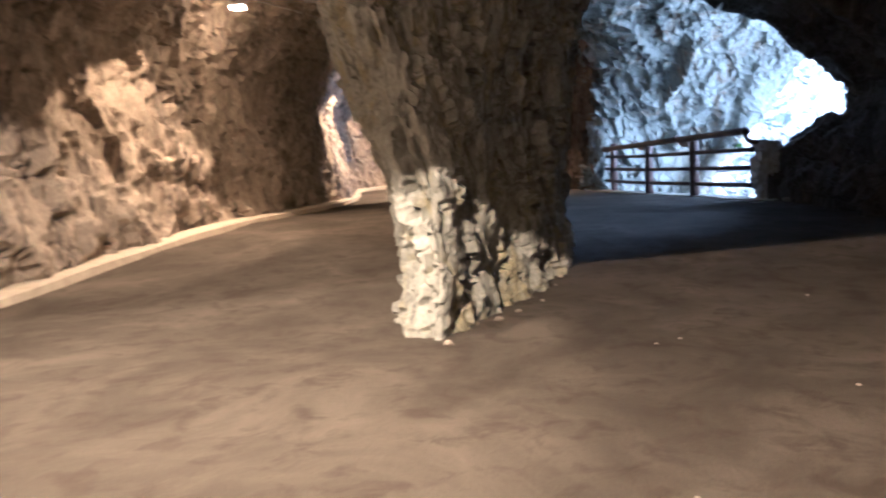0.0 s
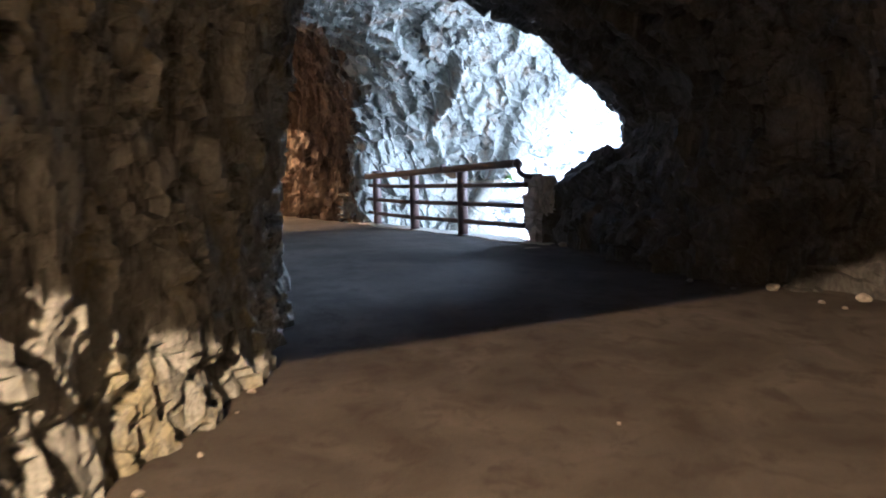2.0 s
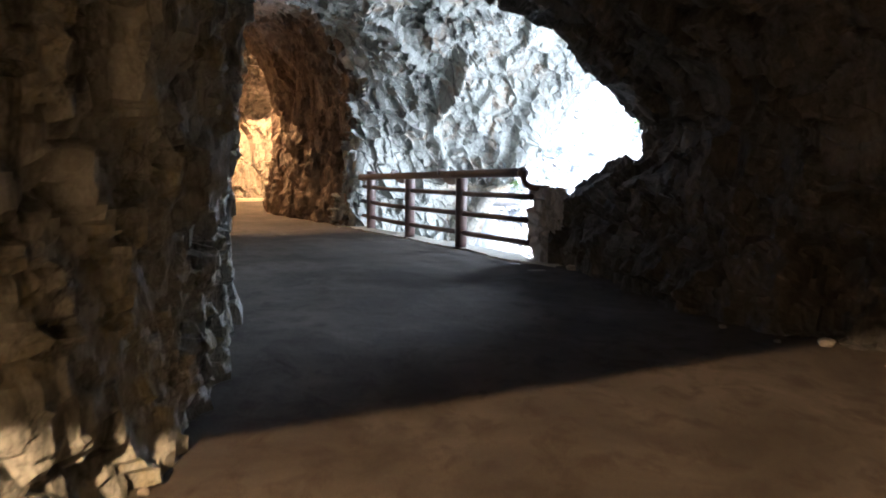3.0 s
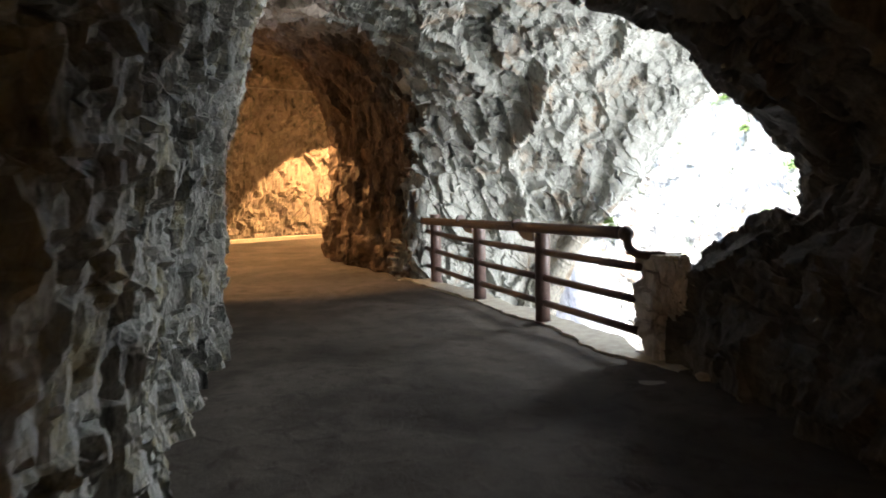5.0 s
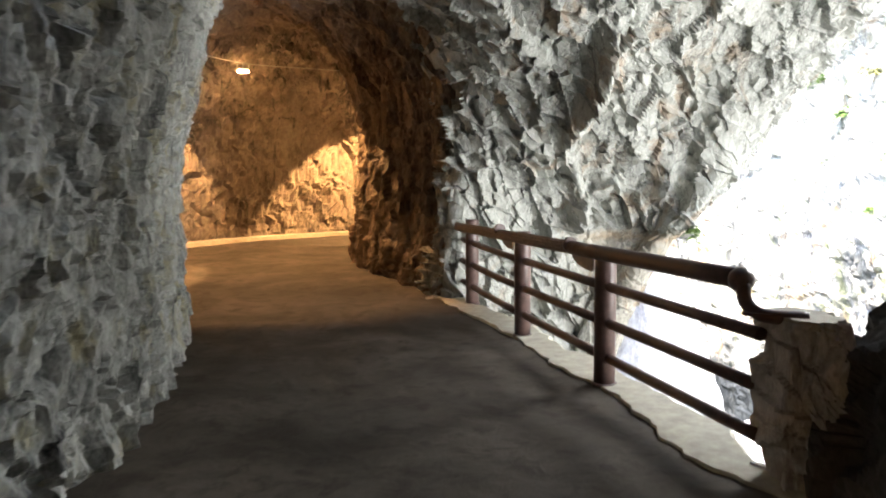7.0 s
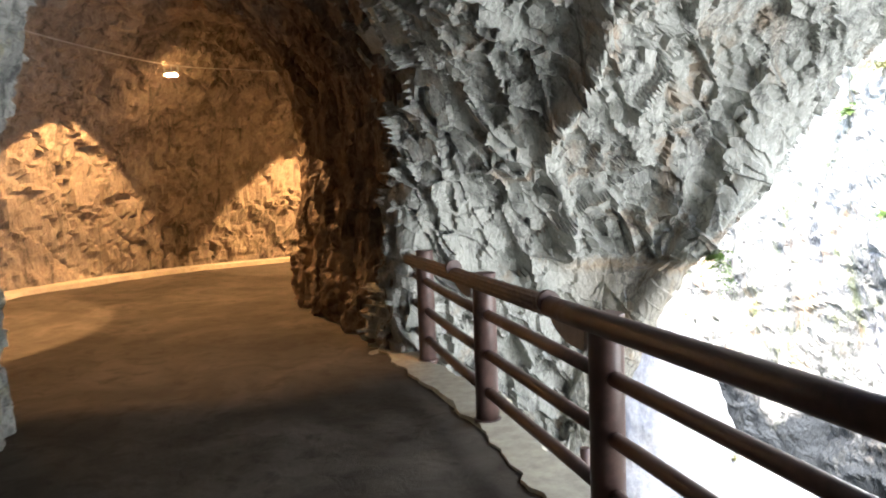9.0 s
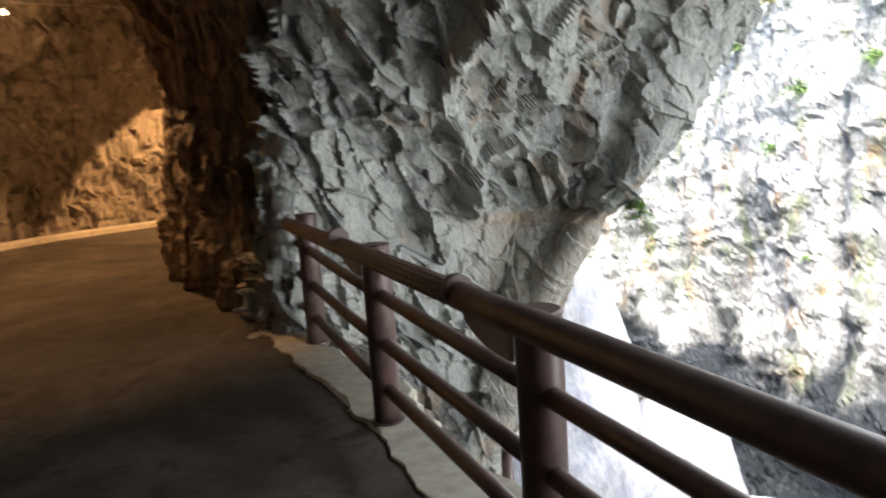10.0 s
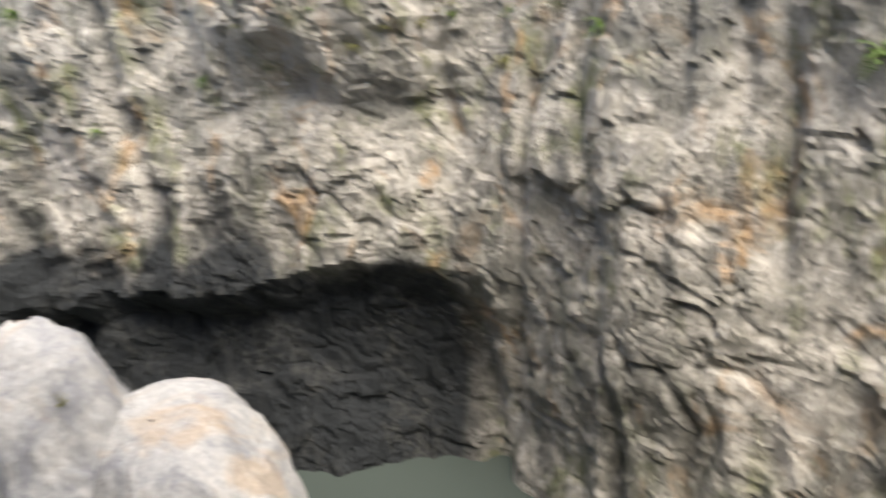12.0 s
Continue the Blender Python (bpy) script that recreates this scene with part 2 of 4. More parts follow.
    b2 = node(nt, "ShaderNodeBump", {"Height": mid, "Strength": bump, "Distance": 0.05 * size, "Normal": b1.outputs[0]})
    b3 = node(nt, "ShaderNodeBump", {"Height": fine, "Strength": bump, "Distance": 0.015 * size, "Normal": b2.outputs[0]})
    nt.links.new(b3.outputs[0], bsdf.inputs["Normal"])
    return m


ROCK_WARM = rock_material("tunnel_rock", (0.27, 0.23, 0.19), (0.44, 0.38, 0.31), (0.06, 0.05, 0.047), size=0.75, stain=0.85, stain_at=0.54)
ROCK_PILLAR = rock_material("pillar_rock", (0.34, 0.35, 0.325), (0.53, 0.54, 0.50), (0.05, 0.055, 0.055), size=0.6, stain=0.85, stain_at=0.53, moss=(0.34, 0.31, 0.18), cracks=0.5)
# east wall's shade is put into the colour: darkened against lamp spill
ROCK_SHADED = rock_material("shaded_rock", (0.075, 0.073, 0.066), (0.15, 0.145, 0.13), (0.022, 0.022, 0.02), size=0.8, stain=0.8)
ROCK_GREY = rock_material("grey_marble", (0.32, 0.33, 0.30), (0.47, 0.47, 0.43), (0.06, 0.06, 0.055), band=(0.34, 0.26, 0.17), size=0.8, stain=0.8, stain_at=0.55, cracks=0.6, rust=(0.28, 0.2, 0.13))
ROCK_BROWN = rock_material("brown_rock", (0.17, 0.125, 0.09), (0.32, 0.25, 0.18), (0.045, 0.035, 0.028), size=0.8, stain=0.8)
ROCK_FAR = rock_material("gorge_rock", (0.36, 0.34, 0.30), (0.64, 0.61, 0.58), (0.09, 0.09, 0.085), wet_shade=(0.028, 0.032, 0.036), size=2.6, stain=0.6, stain_at=0.55, bump=0.95, moss=(0.15, 0.17, 0.06), rust=(0.45, 0.26, 0.11), cracks=0.7, patch=((0.16, 0.16, 0.145), (0.64, 0.60, 0.55)))
ROCK_WHITE = rock_material("white_marble", (0.52, 0.52, 0.53), (0.70, 0.68, 0.65), (0.27, 0.28, 0.32), size=3.2, stain=0.65, stain_at=0.48, bump=0.35, rust=(0.55, 0.43, 0.32))
ROCK_WALL = rock_material("masonry", (0.5, 0.49, 0.48), (0.64, 0.63, 0.61), (0.2, 0.18, 0.17), size=0.5)


def floor_material():
    m, nt, bsdf = material("walkway_floor")
    co = node(nt, "ShaderNodeNewGeometry").outputs["Position"]
    a = node(nt, "ShaderNodeTexNoise", {"Vector": co, "Scale": 0.9, "Detail": 8.0, "Roughness": 0.6, "Distortion": 0.8}).outputs[0]
    col = ramp(nt, a, [(0.3, (0.046, 0.04, 0.032)), (0.5, (0.074, 0.065, 0.053)), (0.7, (0.112, 0.099, 0.082))])
    b = node(nt, "ShaderNodeTexNoise", {"Vector": co, "Scale": 4.5, "Detail": 6.0, "Roughness": 0.65, "Distortion": 0.5}).outputs[0]
    col = mix(nt, ramp(nt, b, [(0.5, (0,)), (0.66, (0.75,))]), col, (0.045, 0.036, 0.029))
    c = node(nt, "ShaderNodeTexNoise", {"Vector": co, "Scale": 90.0, "Detail": 4.0, "Roughness": 0.7}).outputs[0]
    col = mix(nt, 0.5, col, ramp(nt, c, [(0.3, (0.55,)), (0.7, (1.0,))]), "MULTIPLY")
    nt.links.new(col, bsdf.inputs["Base Color"])
    bsdf.inputs["Roughness"].default_value = 0.95
    bsdf.inputs["Specular IOR Level"].default_value = 0.15
    b1 = node(nt, "ShaderNodeBump", {"Height": b, "Strength": 0.5, "Distance": 0.03})
    b2 = node(nt, "ShaderNodeBump", {"Height": c, "Strength": 0.4, "Distance": 0.006, "Normal": b1.outputs[0]})
    nt.links.new(b2.outputs[0], bsdf.inputs["Normal"])
    return m


def simple(name, c1, c2, scale=20.0, rough_=0.6, metallic=0.0, bump=0.2, stretch=(1, 1, 1)):
    m, nt, bsdf = material(name)
    co = node(nt, "ShaderNodeMapping", {"Vector": node(nt, "ShaderNodeNewGeometry").outputs["Position"], "Scale": stretch}).outputs[0]
    n = node(nt, "ShaderNodeTexNoise", {"Vector": co, "Scale": scale, "Detail": 7.0, "Roughness": 0.65}).outputs[0]
    nt.links.new(ramp(nt, n, [(0.35, c1), (0.65, c2)]), bsdf.inputs["Base Color"])
    nt.links.new(ramp(nt, n, [(0.3, (rough_ - 0.12,)), (0.7, (rough_ + 0.12,))]), bsdf.inputs["Roughness"])
    bsdf.inputs["Metallic"].default_value = metallic
    nt.links.new(node(nt, "ShaderNodeBump", {"Height": n, "Strength": bump, "Distance": 0.004}).outputs[0], bsdf.inputs["Normal"])
    return m


FLOOR = floor_material()
CONCRETE = simple("pale_concrete", (0.26, 0.24, 0.19), (0.40, 0.38, 0.30), 9.0, 0.85, bump=0.6)
PAINT = simple("brown_rail_paint", (0.05, 0.03, 0.026), (0.095, 0.058, 0.05), 14.0, 0.42)
PAINT_WORN = simple("worn_brown_rail", (0.10, 0.065, 0.05), (0.24, 0.17, 0.13), 30.0, 0.55, stretch=(2, 0.3, 2))
PLATE = simple("grey_plate", (0.20, 0.17, 0.16), (0.30, 0.26, 0.24), 30.0, 0.5)
SLAB = simple("dark_slab", (0.05, 0.05, 0.05), (0.10, 0.10, 0.095), 20.0, 0.6)
METAL = simple("lamp_metal", (0.35, 0.35, 0.34), (0.5, 0.5, 0.48), 30.0, 0.4, 0.8)
CABLE = simple("cable_grey", (0.28, 0.26, 0.24), (0.4, 0.38, 0.35), 30.0, 0.6)
LEAF = simple("fern_leaf", (0.05, 0.10, 0.015), (0.13, 0.20, 0.04), 6.0, 0.6)
KERB = simple("tunnel_kerb", (0.34, 0.30, 0.24), (0.46, 0.42, 0.34), 8.0, 0.85, bump=0.5)
WATER, wnt, wb = material("river_water")
wb.inputs["Base Color"].default_value = (0.06, 0.075, 0.068, 1)
wb.inputs["Roughness"].default_value = 0.12
wnt.links.new(node(wnt, "ShaderNodeBump", {"Height": node(wnt, "ShaderNodeTexNoise", {"Scale": 3.0, "Detail": 4.0}).outputs[0], "Strength": 0.3, "Distance": 0.1}).outputs[0], wb.inputs["Normal"])
GLOW, gnt, gb = material("lamp_glow")
gb.inputs["Emission Color"].default_value = (*WARM, 1)
gb.inputs["Emission Strength"].default_value = 45.0
gb.inputs["Base Color"].default_value = (0.8, 0.8, 0.8, 1)


# ---- making things ----
def part(name, bm, mat, parent=None, label=""):
    me = bpy.data.meshes.new(name)
    bm.to_mesh(me)
    bm.free()
    me.materials.append(mat)
    ob = new(name, me)
    if parent:
        ob.parent = parent
    return tagged(ob, label)


def thing(name, label, category, place=(0, 0, 0), group=""):
    ob = new(name)
    ob.location = place
    return tagged(ob, label, category, group)


def tube(points, radius, sides=20, lobes=0, depth=0.0):
    """A pipe along points, capped; lobes: flutes round it. radius: one number or one per point."""
    bm = bmesh.new()
    pts = [Vector(p) for p in points]
    radii = radius if isinstance(radius, (list, tuple)) else [radius] * len(pts)
    rings = []
    for i, p in enumerate(pts):
        d = (pts[min(i + 1, len(pts) - 1)] - pts[max(i - 1, 0)]).normalized()
        side = d.cross(Vector((0, 0, 1)))
        side = side.normalized() if side.length > 0.05 else Vector((1, 0, 0))
        up = side.cross(d).normalized()
        ring = []
        for k in range(sides):
            a = 2 * math.pi * k / sides
            r = radii[i] * (1 + (depth * abs(math.sin(a * lobes / 2)) - depth if lobes else 0))
            ring.append(bm.verts.new(p + side * (math.cos(a) * r) + up * (math.sin(a) * r)))
        rings.append(ring)
    for a, b in zip(rings, rings[1:]):
        for k in range(sides):
            f = bm.faces.new((a[k], a[(k + 1) % sides], b[(k + 1) % sides], b[k]))
            f.smooth = True
    bm.faces.new(rings[0][::-1])
    bm.faces.new(rings[-1])
    bmesh.ops.recalc_face_normals(bm, faces=bm.faces)
    return bm


def floor_z(y):
    return np.interp(y, (-30, -8, 0, 3, 5.5, 8.5, 14, 19.5, 30, 50), (-1.0, -0.75, -0.52, -0.42, -0.12, 0.04, 0.06, 0.22, 0.5, 0.9))


def wall_from(base, sections, inward=1):
    """Control points for a wall: at each base point, heights over the floor and how far each leans into the cave."""
    base = np.asarray(base, float)
    t = np.gradient(base, axis=0)
    n = np.stack([-t[:, 1], t[:, 0]], 1) * inward
    n /= np.linalg.norm(n, axis=1, keepdims=True)
    return [[(b[0] + m[0] * off, b[1] + m[1] * off, floor_z(b[1]) + z) for z, off in sections] for b, m in zip(base, n)]


def structure(ob, label=""):
    return tagged(ob, label, kind="structure")


# ---- the cave ----
SILL = [(3.72, 9.0), (3.27, 9.84), (2.94, 11.23), (2.55, 12.14), (2.27, 13.05), (1.8, 14.18), (1.24, 15.36), (0.9, 16.2)]


def floor_edge(y):
    """How far east the floor goes at y."""
    ys = [p[1] for p in SILL]
    xs = [p[0] for p in SILL]
    south = np.interp(y, (6.0, 7.0, 8.5, 9.2), (10.0, 6.0, 4.8, 3.75))
    return np.where(y < 9.2, south, np.where(y > 16.2, np.interp(y, (16.2, 19.5, 20.5, 22, 23.5), (0.95, 0.4, 1.0, 4.0, 7.0)), np.interp(y, ys, xs) + 0.03))


ny, nx = 380, 170
yy = np.concatenate([np.linspace(-9, 20, 290), np.linspace(20.12, 31, ny - 290)])
g = np.zeros((nx, ny, 3))
uu = np.linspace(0, 1, nx)
g[..., 1] = yy[None, :]
g[..., 0] = -8 + uu[:, None] * (floor_edge(yy)[None, :] + 8)
g[..., 2] = floor_z(yy)[None, :]
pp = g.reshape(-1, 3)
g[..., 2] += (0.012 * smooth_noise(pp, (0.9, 0.9, 1), 5) + 0.006 * smooth_noise(pp, (0.22, 0.22, 1), 6)).reshape(nx, ny)
structure(grid_mesh("floor", g, FLOOR, smooth=True), "dusty brown worn tunnel floor")

# road tunnel, west side and far end
WEST = [(-4.6, -9), (-5.6, -5), (-5.9, -1), (-5.4, 3.0), (-5.1, 5.0), (-5.0, 7.5), (-4.85, 10), (-4.95, 13), (-5.3, 16), (-6.1, 19.3), (-5.6, 21.0), (-4.4, 22.8), (-2.9, 23.9), (-1.4, 24.7), (1.0, 25.6), (4.5, 26.4)]
WEST_SEC = [(-0.5, -0.1), (0, 0), (1.0, -0.15), (2.3, -0.3), (3.2, 0.1), (4.2, 0.8), (5.0, 1.9), (5.6, 3.2)]
structure(rock_sheet("wall_west", wall_from(WEST, WEST_SEC, -1), 0.065, ROCK_WARM, side=1, seed=3, big=0.2, chunk=0.085, small=0.05), "rough hewn warm grey tunnel rock wall")

# low kerb along the road wall
kerb = spline([(x + 0.22, y, floor_z(y) + 0.03) for x, y in WEST[3:10]] + [(-5.3, 20.9, 0.3), (-4.2, 22.5, 0.33), (-2.8, 23.6, 0.36), (-1.4, 24.4, 0.38), (0.9, 25.2, 0.4)], 120)
bm = bmesh.new()
last = None
for i, p in enumerate(kerb):
    d = kerb[min(i + 1, 119)] - kerb[max(i - 1, 0)]
    n2 = Vector((d[1], -d[0], 0)).normalized()
    w = 0.11 + 0.02 * math.sin(i * 0.7)
    row = [bm.verts.new(Vector(p) + n2 * a + Vector((0, 0, z))) for a, z in ((w, -0.06), (w - 0.02, 0.05), (-0.3, 0.06), (-0.3, -0.06))]
    if last:
        for k in range(3):
            bm.faces.new((last[k], last[k + 1], row[k + 1], row[k]))
    last = row
structure(part("trim", bm, KERB), "pale low concrete kerb at the foot of the tunnel wall")

# south end and east room, lip over the walk, the near jamb of the opening
EAST = [
    [(0.5, -9.5, -1.2), (0.5, -9.5, 0), (0.5, -9.6, 1), (0.5, -9.6, 2), (0.5, -9.2, 3), (0.4, -8, 3.9), (0.2, -7, 4.4), (-0.5, -5.5, 4.9)],
    [(6.5, -8.0, -1.2), (6.5, -8, 0), (6.6, -8, 1), (6.4, -7.8, 2), (5.9, -7.3, 2.9), (5, -6, 3.7), (3, -5, 4.3), (0.5, -4, 4.8)],
    [(8.2, -3, -1.1), (8.3, -3, 0), (8.4, -3, 1), (8.2, -3, 2), (7.4, -3, 3), (6, -2.6, 3.7), (3.6, -2.5, 4.2), (0.3, -2, 4.7)],
    [(8.0, 1.2, -0.9), (8.1, 1.2, 0), (8.2, 1.2, 1), (8.0, 1.2, 2), (7.2, 1.0, 2.9), (5.6, 0.8, 3.4), (3.4, 0.5, 3.9), (0.2, 0, 4.5)],
    [(6.9, 4.0, -0.7), (6.9, 4.0, 0.1), (7.1, 4.2, 1), (6.9, 4.1, 2), (6.1, 3.8, 2.8), (4.8, 3.4, 3.2), (3.0, 3.2, 3.6), (0.2, 3, 4.2)],
    [(5.4, 5.0, -0.6), (5.4, 5.0, 0.1), (5.7, 5.2, 0.9), (5.6, 5.2, 1.8), (5.0, 5.0, 2.6), (4.0, 4.8, 3.0), (2.6, 4.8, 3.3), (0.0, 5, 3.9)],
    [(4.4, 6.1, -0.6), (4.4, 6.1, 0.1), (4.7, 6.4, 0.8), (4.9, 6.4, 1.6), (4.5, 6.4, 2.3), (3.7, 6.4, 2.8), (2.5, 6.4, 3.2), (-0.2, 6.6, 3.7)],
    [(4.1, 7.4, -0.5), (4.1, 7.4, 0.1), (4.4, 7.4, 0.8), (4.75, 7.4, 1.5), (4.6, 7.4, 2.1), (3.9, 7.4, 2.65), (2.8, 7.4, 3.1), (-0.6, 7.6, 4.2)],
    [(3.95, 8.6, -0.5), (3.85, 8.6, 0.1), (4.0, 8.6, 0.85), (4.7, 8.6, 1.45), (4.65, 8.6, 1.85), (4.0, 8.6, 2.35), (3.0, 8.6, 3.0), (-0.6, 8.8, 4.4)],
    [(3.95, 9.45, -0.6), (3.8, 9.45, 0.1), (4.0, 9.5, 0.85), (4.85, 9.5, 1.5), (4.8, 9.5, 2.0), (4.3, 9.5, 2.55), (3.3, 9.5, 3.3), (-0.6, 9.6, 4.6)],
    [(4.3, 9.85, -0.8), (4.0, 9.8, 0.1), (4.25, 9.8, 0.8), (5.3, 9.8, 1.5), (5.2, 9.8, 2.0), (4.5, 9.8, 2.7), (3.3, 9.9, 3.4), (-0.6, 10.2, 4.8)],
    [(5.3, 9.8, -1.6), (5.4, 9.8, 0.0), (5.6, 9.8, 0.8), (6.1, 9.8, 1.5), (6.0, 9.8, 2.6), (5.2, 9.8, 3.7), (3.8, 10.1, 4.4), (-0.6, 10.6, 5.0)],
    [(6.6, 8.2, -3), (6.6, 8.2, -1), (6.7, 8.2, 0.6), (6.9, 8.2, 2), (6.9, 8.4, 4), (6.5, 8.8, 6), (5, 9.6, 6.4), (0, 10.4, 6.0)],
]
structure(rock_sheet("wall_east", EAST, 0.05, ROCK_SHADED, side=-1, seed=11, big=0.12, chunk=0.1, small=0.04), "overhanging cave wall and low rock lip, shade put into its rock colour")

# the overhanging marble face beyond the rail
HANG = [
    [(0.9, 17.8, -0.5), (0.9, 17.8, 0.6), (1.1, 17.6, 1.6), (1.3, 17.0, 2.7), (0.9, 15.8, 3.9), (0.2, 14.2, 4.4), (-0.2, 12.4, 4.5), (-0.4, 10.4, 4.5)],
    [(1.25, 15.5, -0.7), (1.3, 15.5, 0.5), (1.45, 15.6, 1.6), (1.7, 15.4, 2.8), (1.6, 14.6, 3.7), (1.4, 13.2, 4.1), (1.2, 11.8, 4.1), (1.1, 10.2, 3.7)],
    [(2.55, 16.1, -1.6), (2.6, 15.9, 0.2), (2.65, 15.7, 1.3), (2.65, 15.0, 2.3), (2.63, 14.3, 3.15), (2.5, 13.1, 3.9), (2.3, 11.6, 4.2), (2.2, 10.2, 3.8)],
    [(3.3, 16.4, -2.4), (3.5, 16.1, 0.0), (3.6, 16.0, 1.2), (3.5, 15.2, 2.2), (3.4, 14.1, 3.3), (3.4, 12.8, 4.1), (3.3, 11.3, 4.4), (3.2, 10.2, 3.9)],
    [(2.6, 16.3, -3.0), (3.55, 15.95, 0.0), (4.35, 15.95, 1.3), (4.5, 15.6, 2.2), (4.6, 14.7, 3.3), (4.8, 13.5, 4.3), (4.8, 12.0, 4.8), (4.8, 10.3, 4.6)],
    [(2.8, 16.8, -4.0), (3.95, 15.85, 0.15), (4.9, 15.5, 1.4), (5.5, 15.5, 2.3), (6.2, 15.0, 3.4), (6.9, 14.2, 4.6), (7.3, 12.5, 5.4), (7.4, 10.4, 5.5)],
    [(2.5, 18.0, -6.0), (4.1, 17.5, 0.2), (5.1, 17.4, 1.4), (5.8, 17.4, 2.4), (7.0, 17.2, 4.0), (8.2, 16.6, 6.0), (9.0, 14.0, 7.5), (9.0, 10.4, 7.5)],
    [(3.0, 24.0, -9.0), (3.2, 23, 0.2), (4.0, 23, 1.6), (5.0, 23, 3.0), (6.5, 23, 5.0), (8.0, 22, 8.0), (9.0, 18.0, 10.5), (9.0, 10.4, 10.5)],
]


def groove(p, line, width, depth):
    d = np.full(len(p), 9.0)
    for a, b in zip(line, line[1:]):
        a, b = np.array(a, float), np.array(b, float)
        t = np.clip(((p - a) @ (b - a)) / ((b - a) @ (b - a)), 0, 1)
        d = np.minimum(d, np.linalg.norm(p - (a + t[:, None] * (b - a)), axis=1))
    return -depth * np.exp(-(d / width) ** 2)


def hang_calm(p):
    """The face is smoother under its ledge and towards its outer end."""
    low = np.clip((1.15 - p[:, 2]) / 0.2, 0, 1) * np.clip((p[:, 0] - 2.9) / 0.5, 0, 1)
    outer = np.clip((p[:, 0] - 4.2) / 0.8, 0, 1)
    return 1 - 0.72 * np.maximum(low, 0.55 * outer)


def hang_marks(p):
    d = groove(p, [(4.3, 15.8, 1.98), (4.28, 15.85, 1.7)], 0.2, 0.42)
    d += groove(p, [(3.35, 13.9, 3.5), (3.32, 14.26, 3.14), (3.24, 14.58, 2.83), (3.04, 14.91, 2.5), (3.01, 15.24, 2.17), (3.17, 15.65, 1.67), (3.2, 16.0, 1.1)], 0.1, 0.4)
    d += groove(p, [(2.67, 14.89, 2.51), (2.6, 15.49, 1.87), (2.68, 15.72, 1.58), (2.8, 15.9, 0.8)], 0.045, 0.16)
    low = np.clip((1.0 - p[:, 2]) / 0.16, 0, 1) * np.clip((p[:, 0] - 3.2) / 0.5, 0, 1)
    return d - 0.12 * low * np.clip((4.6 - p[:, 0]) / 0.3, 0, 1)


structure(rock_sheet("wall_north", HANG, 0.034, ROCK_GREY, side=-1, seed=21, big=0.09, chunk=0.1, puff=0.0, warp=0.22, small=0.05, stretch=1.6, unit=0.78, calm=hang_calm, extra=hang_marks), "pale grey green fractured marble face overhanging the gorge")

# the pier between the tunnel and the opening
PIER = [(5.0, 23.2), (2.6, 22.0), (0.9, 21.2), (-0.3, 20.4), (-0.8, 19.3), (-0.1, 17.7), (0.8, 16.2), (1.25, 15.55), (1.7, 15.7), (2.6, 16.6)]
PIER_SEC = [(-0.6, 0.1), (0, 0.0), (0.8, -0.15), (1.8, -0.28), (2.8, -0.2), (3.6, 0.1), (4.3, 0.7), (4.8, 1.6)]
structure(rock_sheet("wall_pier", wall_from(PIER, PIER_SEC, -1), 0.05, ROCK_BROWN, side=1, seed=31, big=0.15, chunk=0.08, small=0.04, stretch=2.8, unit=0.7), "dark brown rock pier beside the tunnel mouth")

# unseen plain walls, added to close the cave to daylight behind and at the far end
END_SEC = [(-0.6, 0), (0, 0), (2, 0), (4, 0), (7.5, 0)]
structure(rock_sheet("wall_south", wall_from([(-7, -8.6), (-4, -8.9), (-1, -9.0), (2, -9.0), (4, -9.0)], END_SEC, 1), 0.12, ROCK_WARM, seed=35), "unseen dark rough rock wall added to close the tunnel behind")
structure(rock_sheet("wall_end", wall_from([(3.0, 21.0), (2.9, 23.0), (3.0, 25.0), (2.9, 28.5)], END_SEC, 1), 0.12, ROCK_WARM, seed=36), "unseen dark rough rock wall added to close off the tunnel bend")

# ceiling of the tunnel and over the walk
ys = np.concatenate([np.linspace(-10, 10, 150), np.linspace(10.08, 29, 230)])
east_end = np.interp(ys, (-10, 7.5, 9.6, 13.5, 15.5, 17.5, 20), (1.2, 1.0, 0.3, 0.3, 1.0, 1.5, 3.2))
xs = -7.5 + np.linspace(0, 1, 110)[:, None] * (east_end[None, :] + 7.5)
g = np.zeros((len(xs), len(ys), 3))
g[..., 0], g[..., 1] = xs, ys[None, :]
crown = np.interp(ys, (-10, 8, 12, 15, 19, 30), (4.7, 4.6, 4.5, 4.7, 5.2, 5.3))
cx = np.interp(ys, (-10, 14, 19, 24, 30), (-2.6, -2.6, -3.0, -2.0, 0.0))
g[..., 2] = crown[None, :] - 0.055 * (xs - cx[None, :]) ** 2
n = grid_normals(g)
n *= np.sign(n[..., 2:3])
d = rough(g.reshape(-1, 3), seed=51, big=0.18, chunk=0.12, small=0.04, stretch=1.0).reshape(g.shape[:2])
g = g - n * d[..., None]
structure(grid_mesh("ceiling", g, ROCK_WARM), "rough brown hewn rock ceiling")

# the standing rock between road and walk
FOOT = [(-0.5, 1.9), (-0.2, 2.6), (0.1, 3.45), (0.33, 4.15), (0.4, 5.0), (0.3, 6.3), (-0.02, 7.5), (-0.25, 8.7), (-0.42, 10.0), (-0.95, 11.8), (-1.62, 13.3), (-2.05, 13.6), (-2.3, 12.4), (-2.2, 10.5), (-1.85, 8.0), (-1.45, 5.8), (-1.15, 4.2), (-0.95, 3.0)]
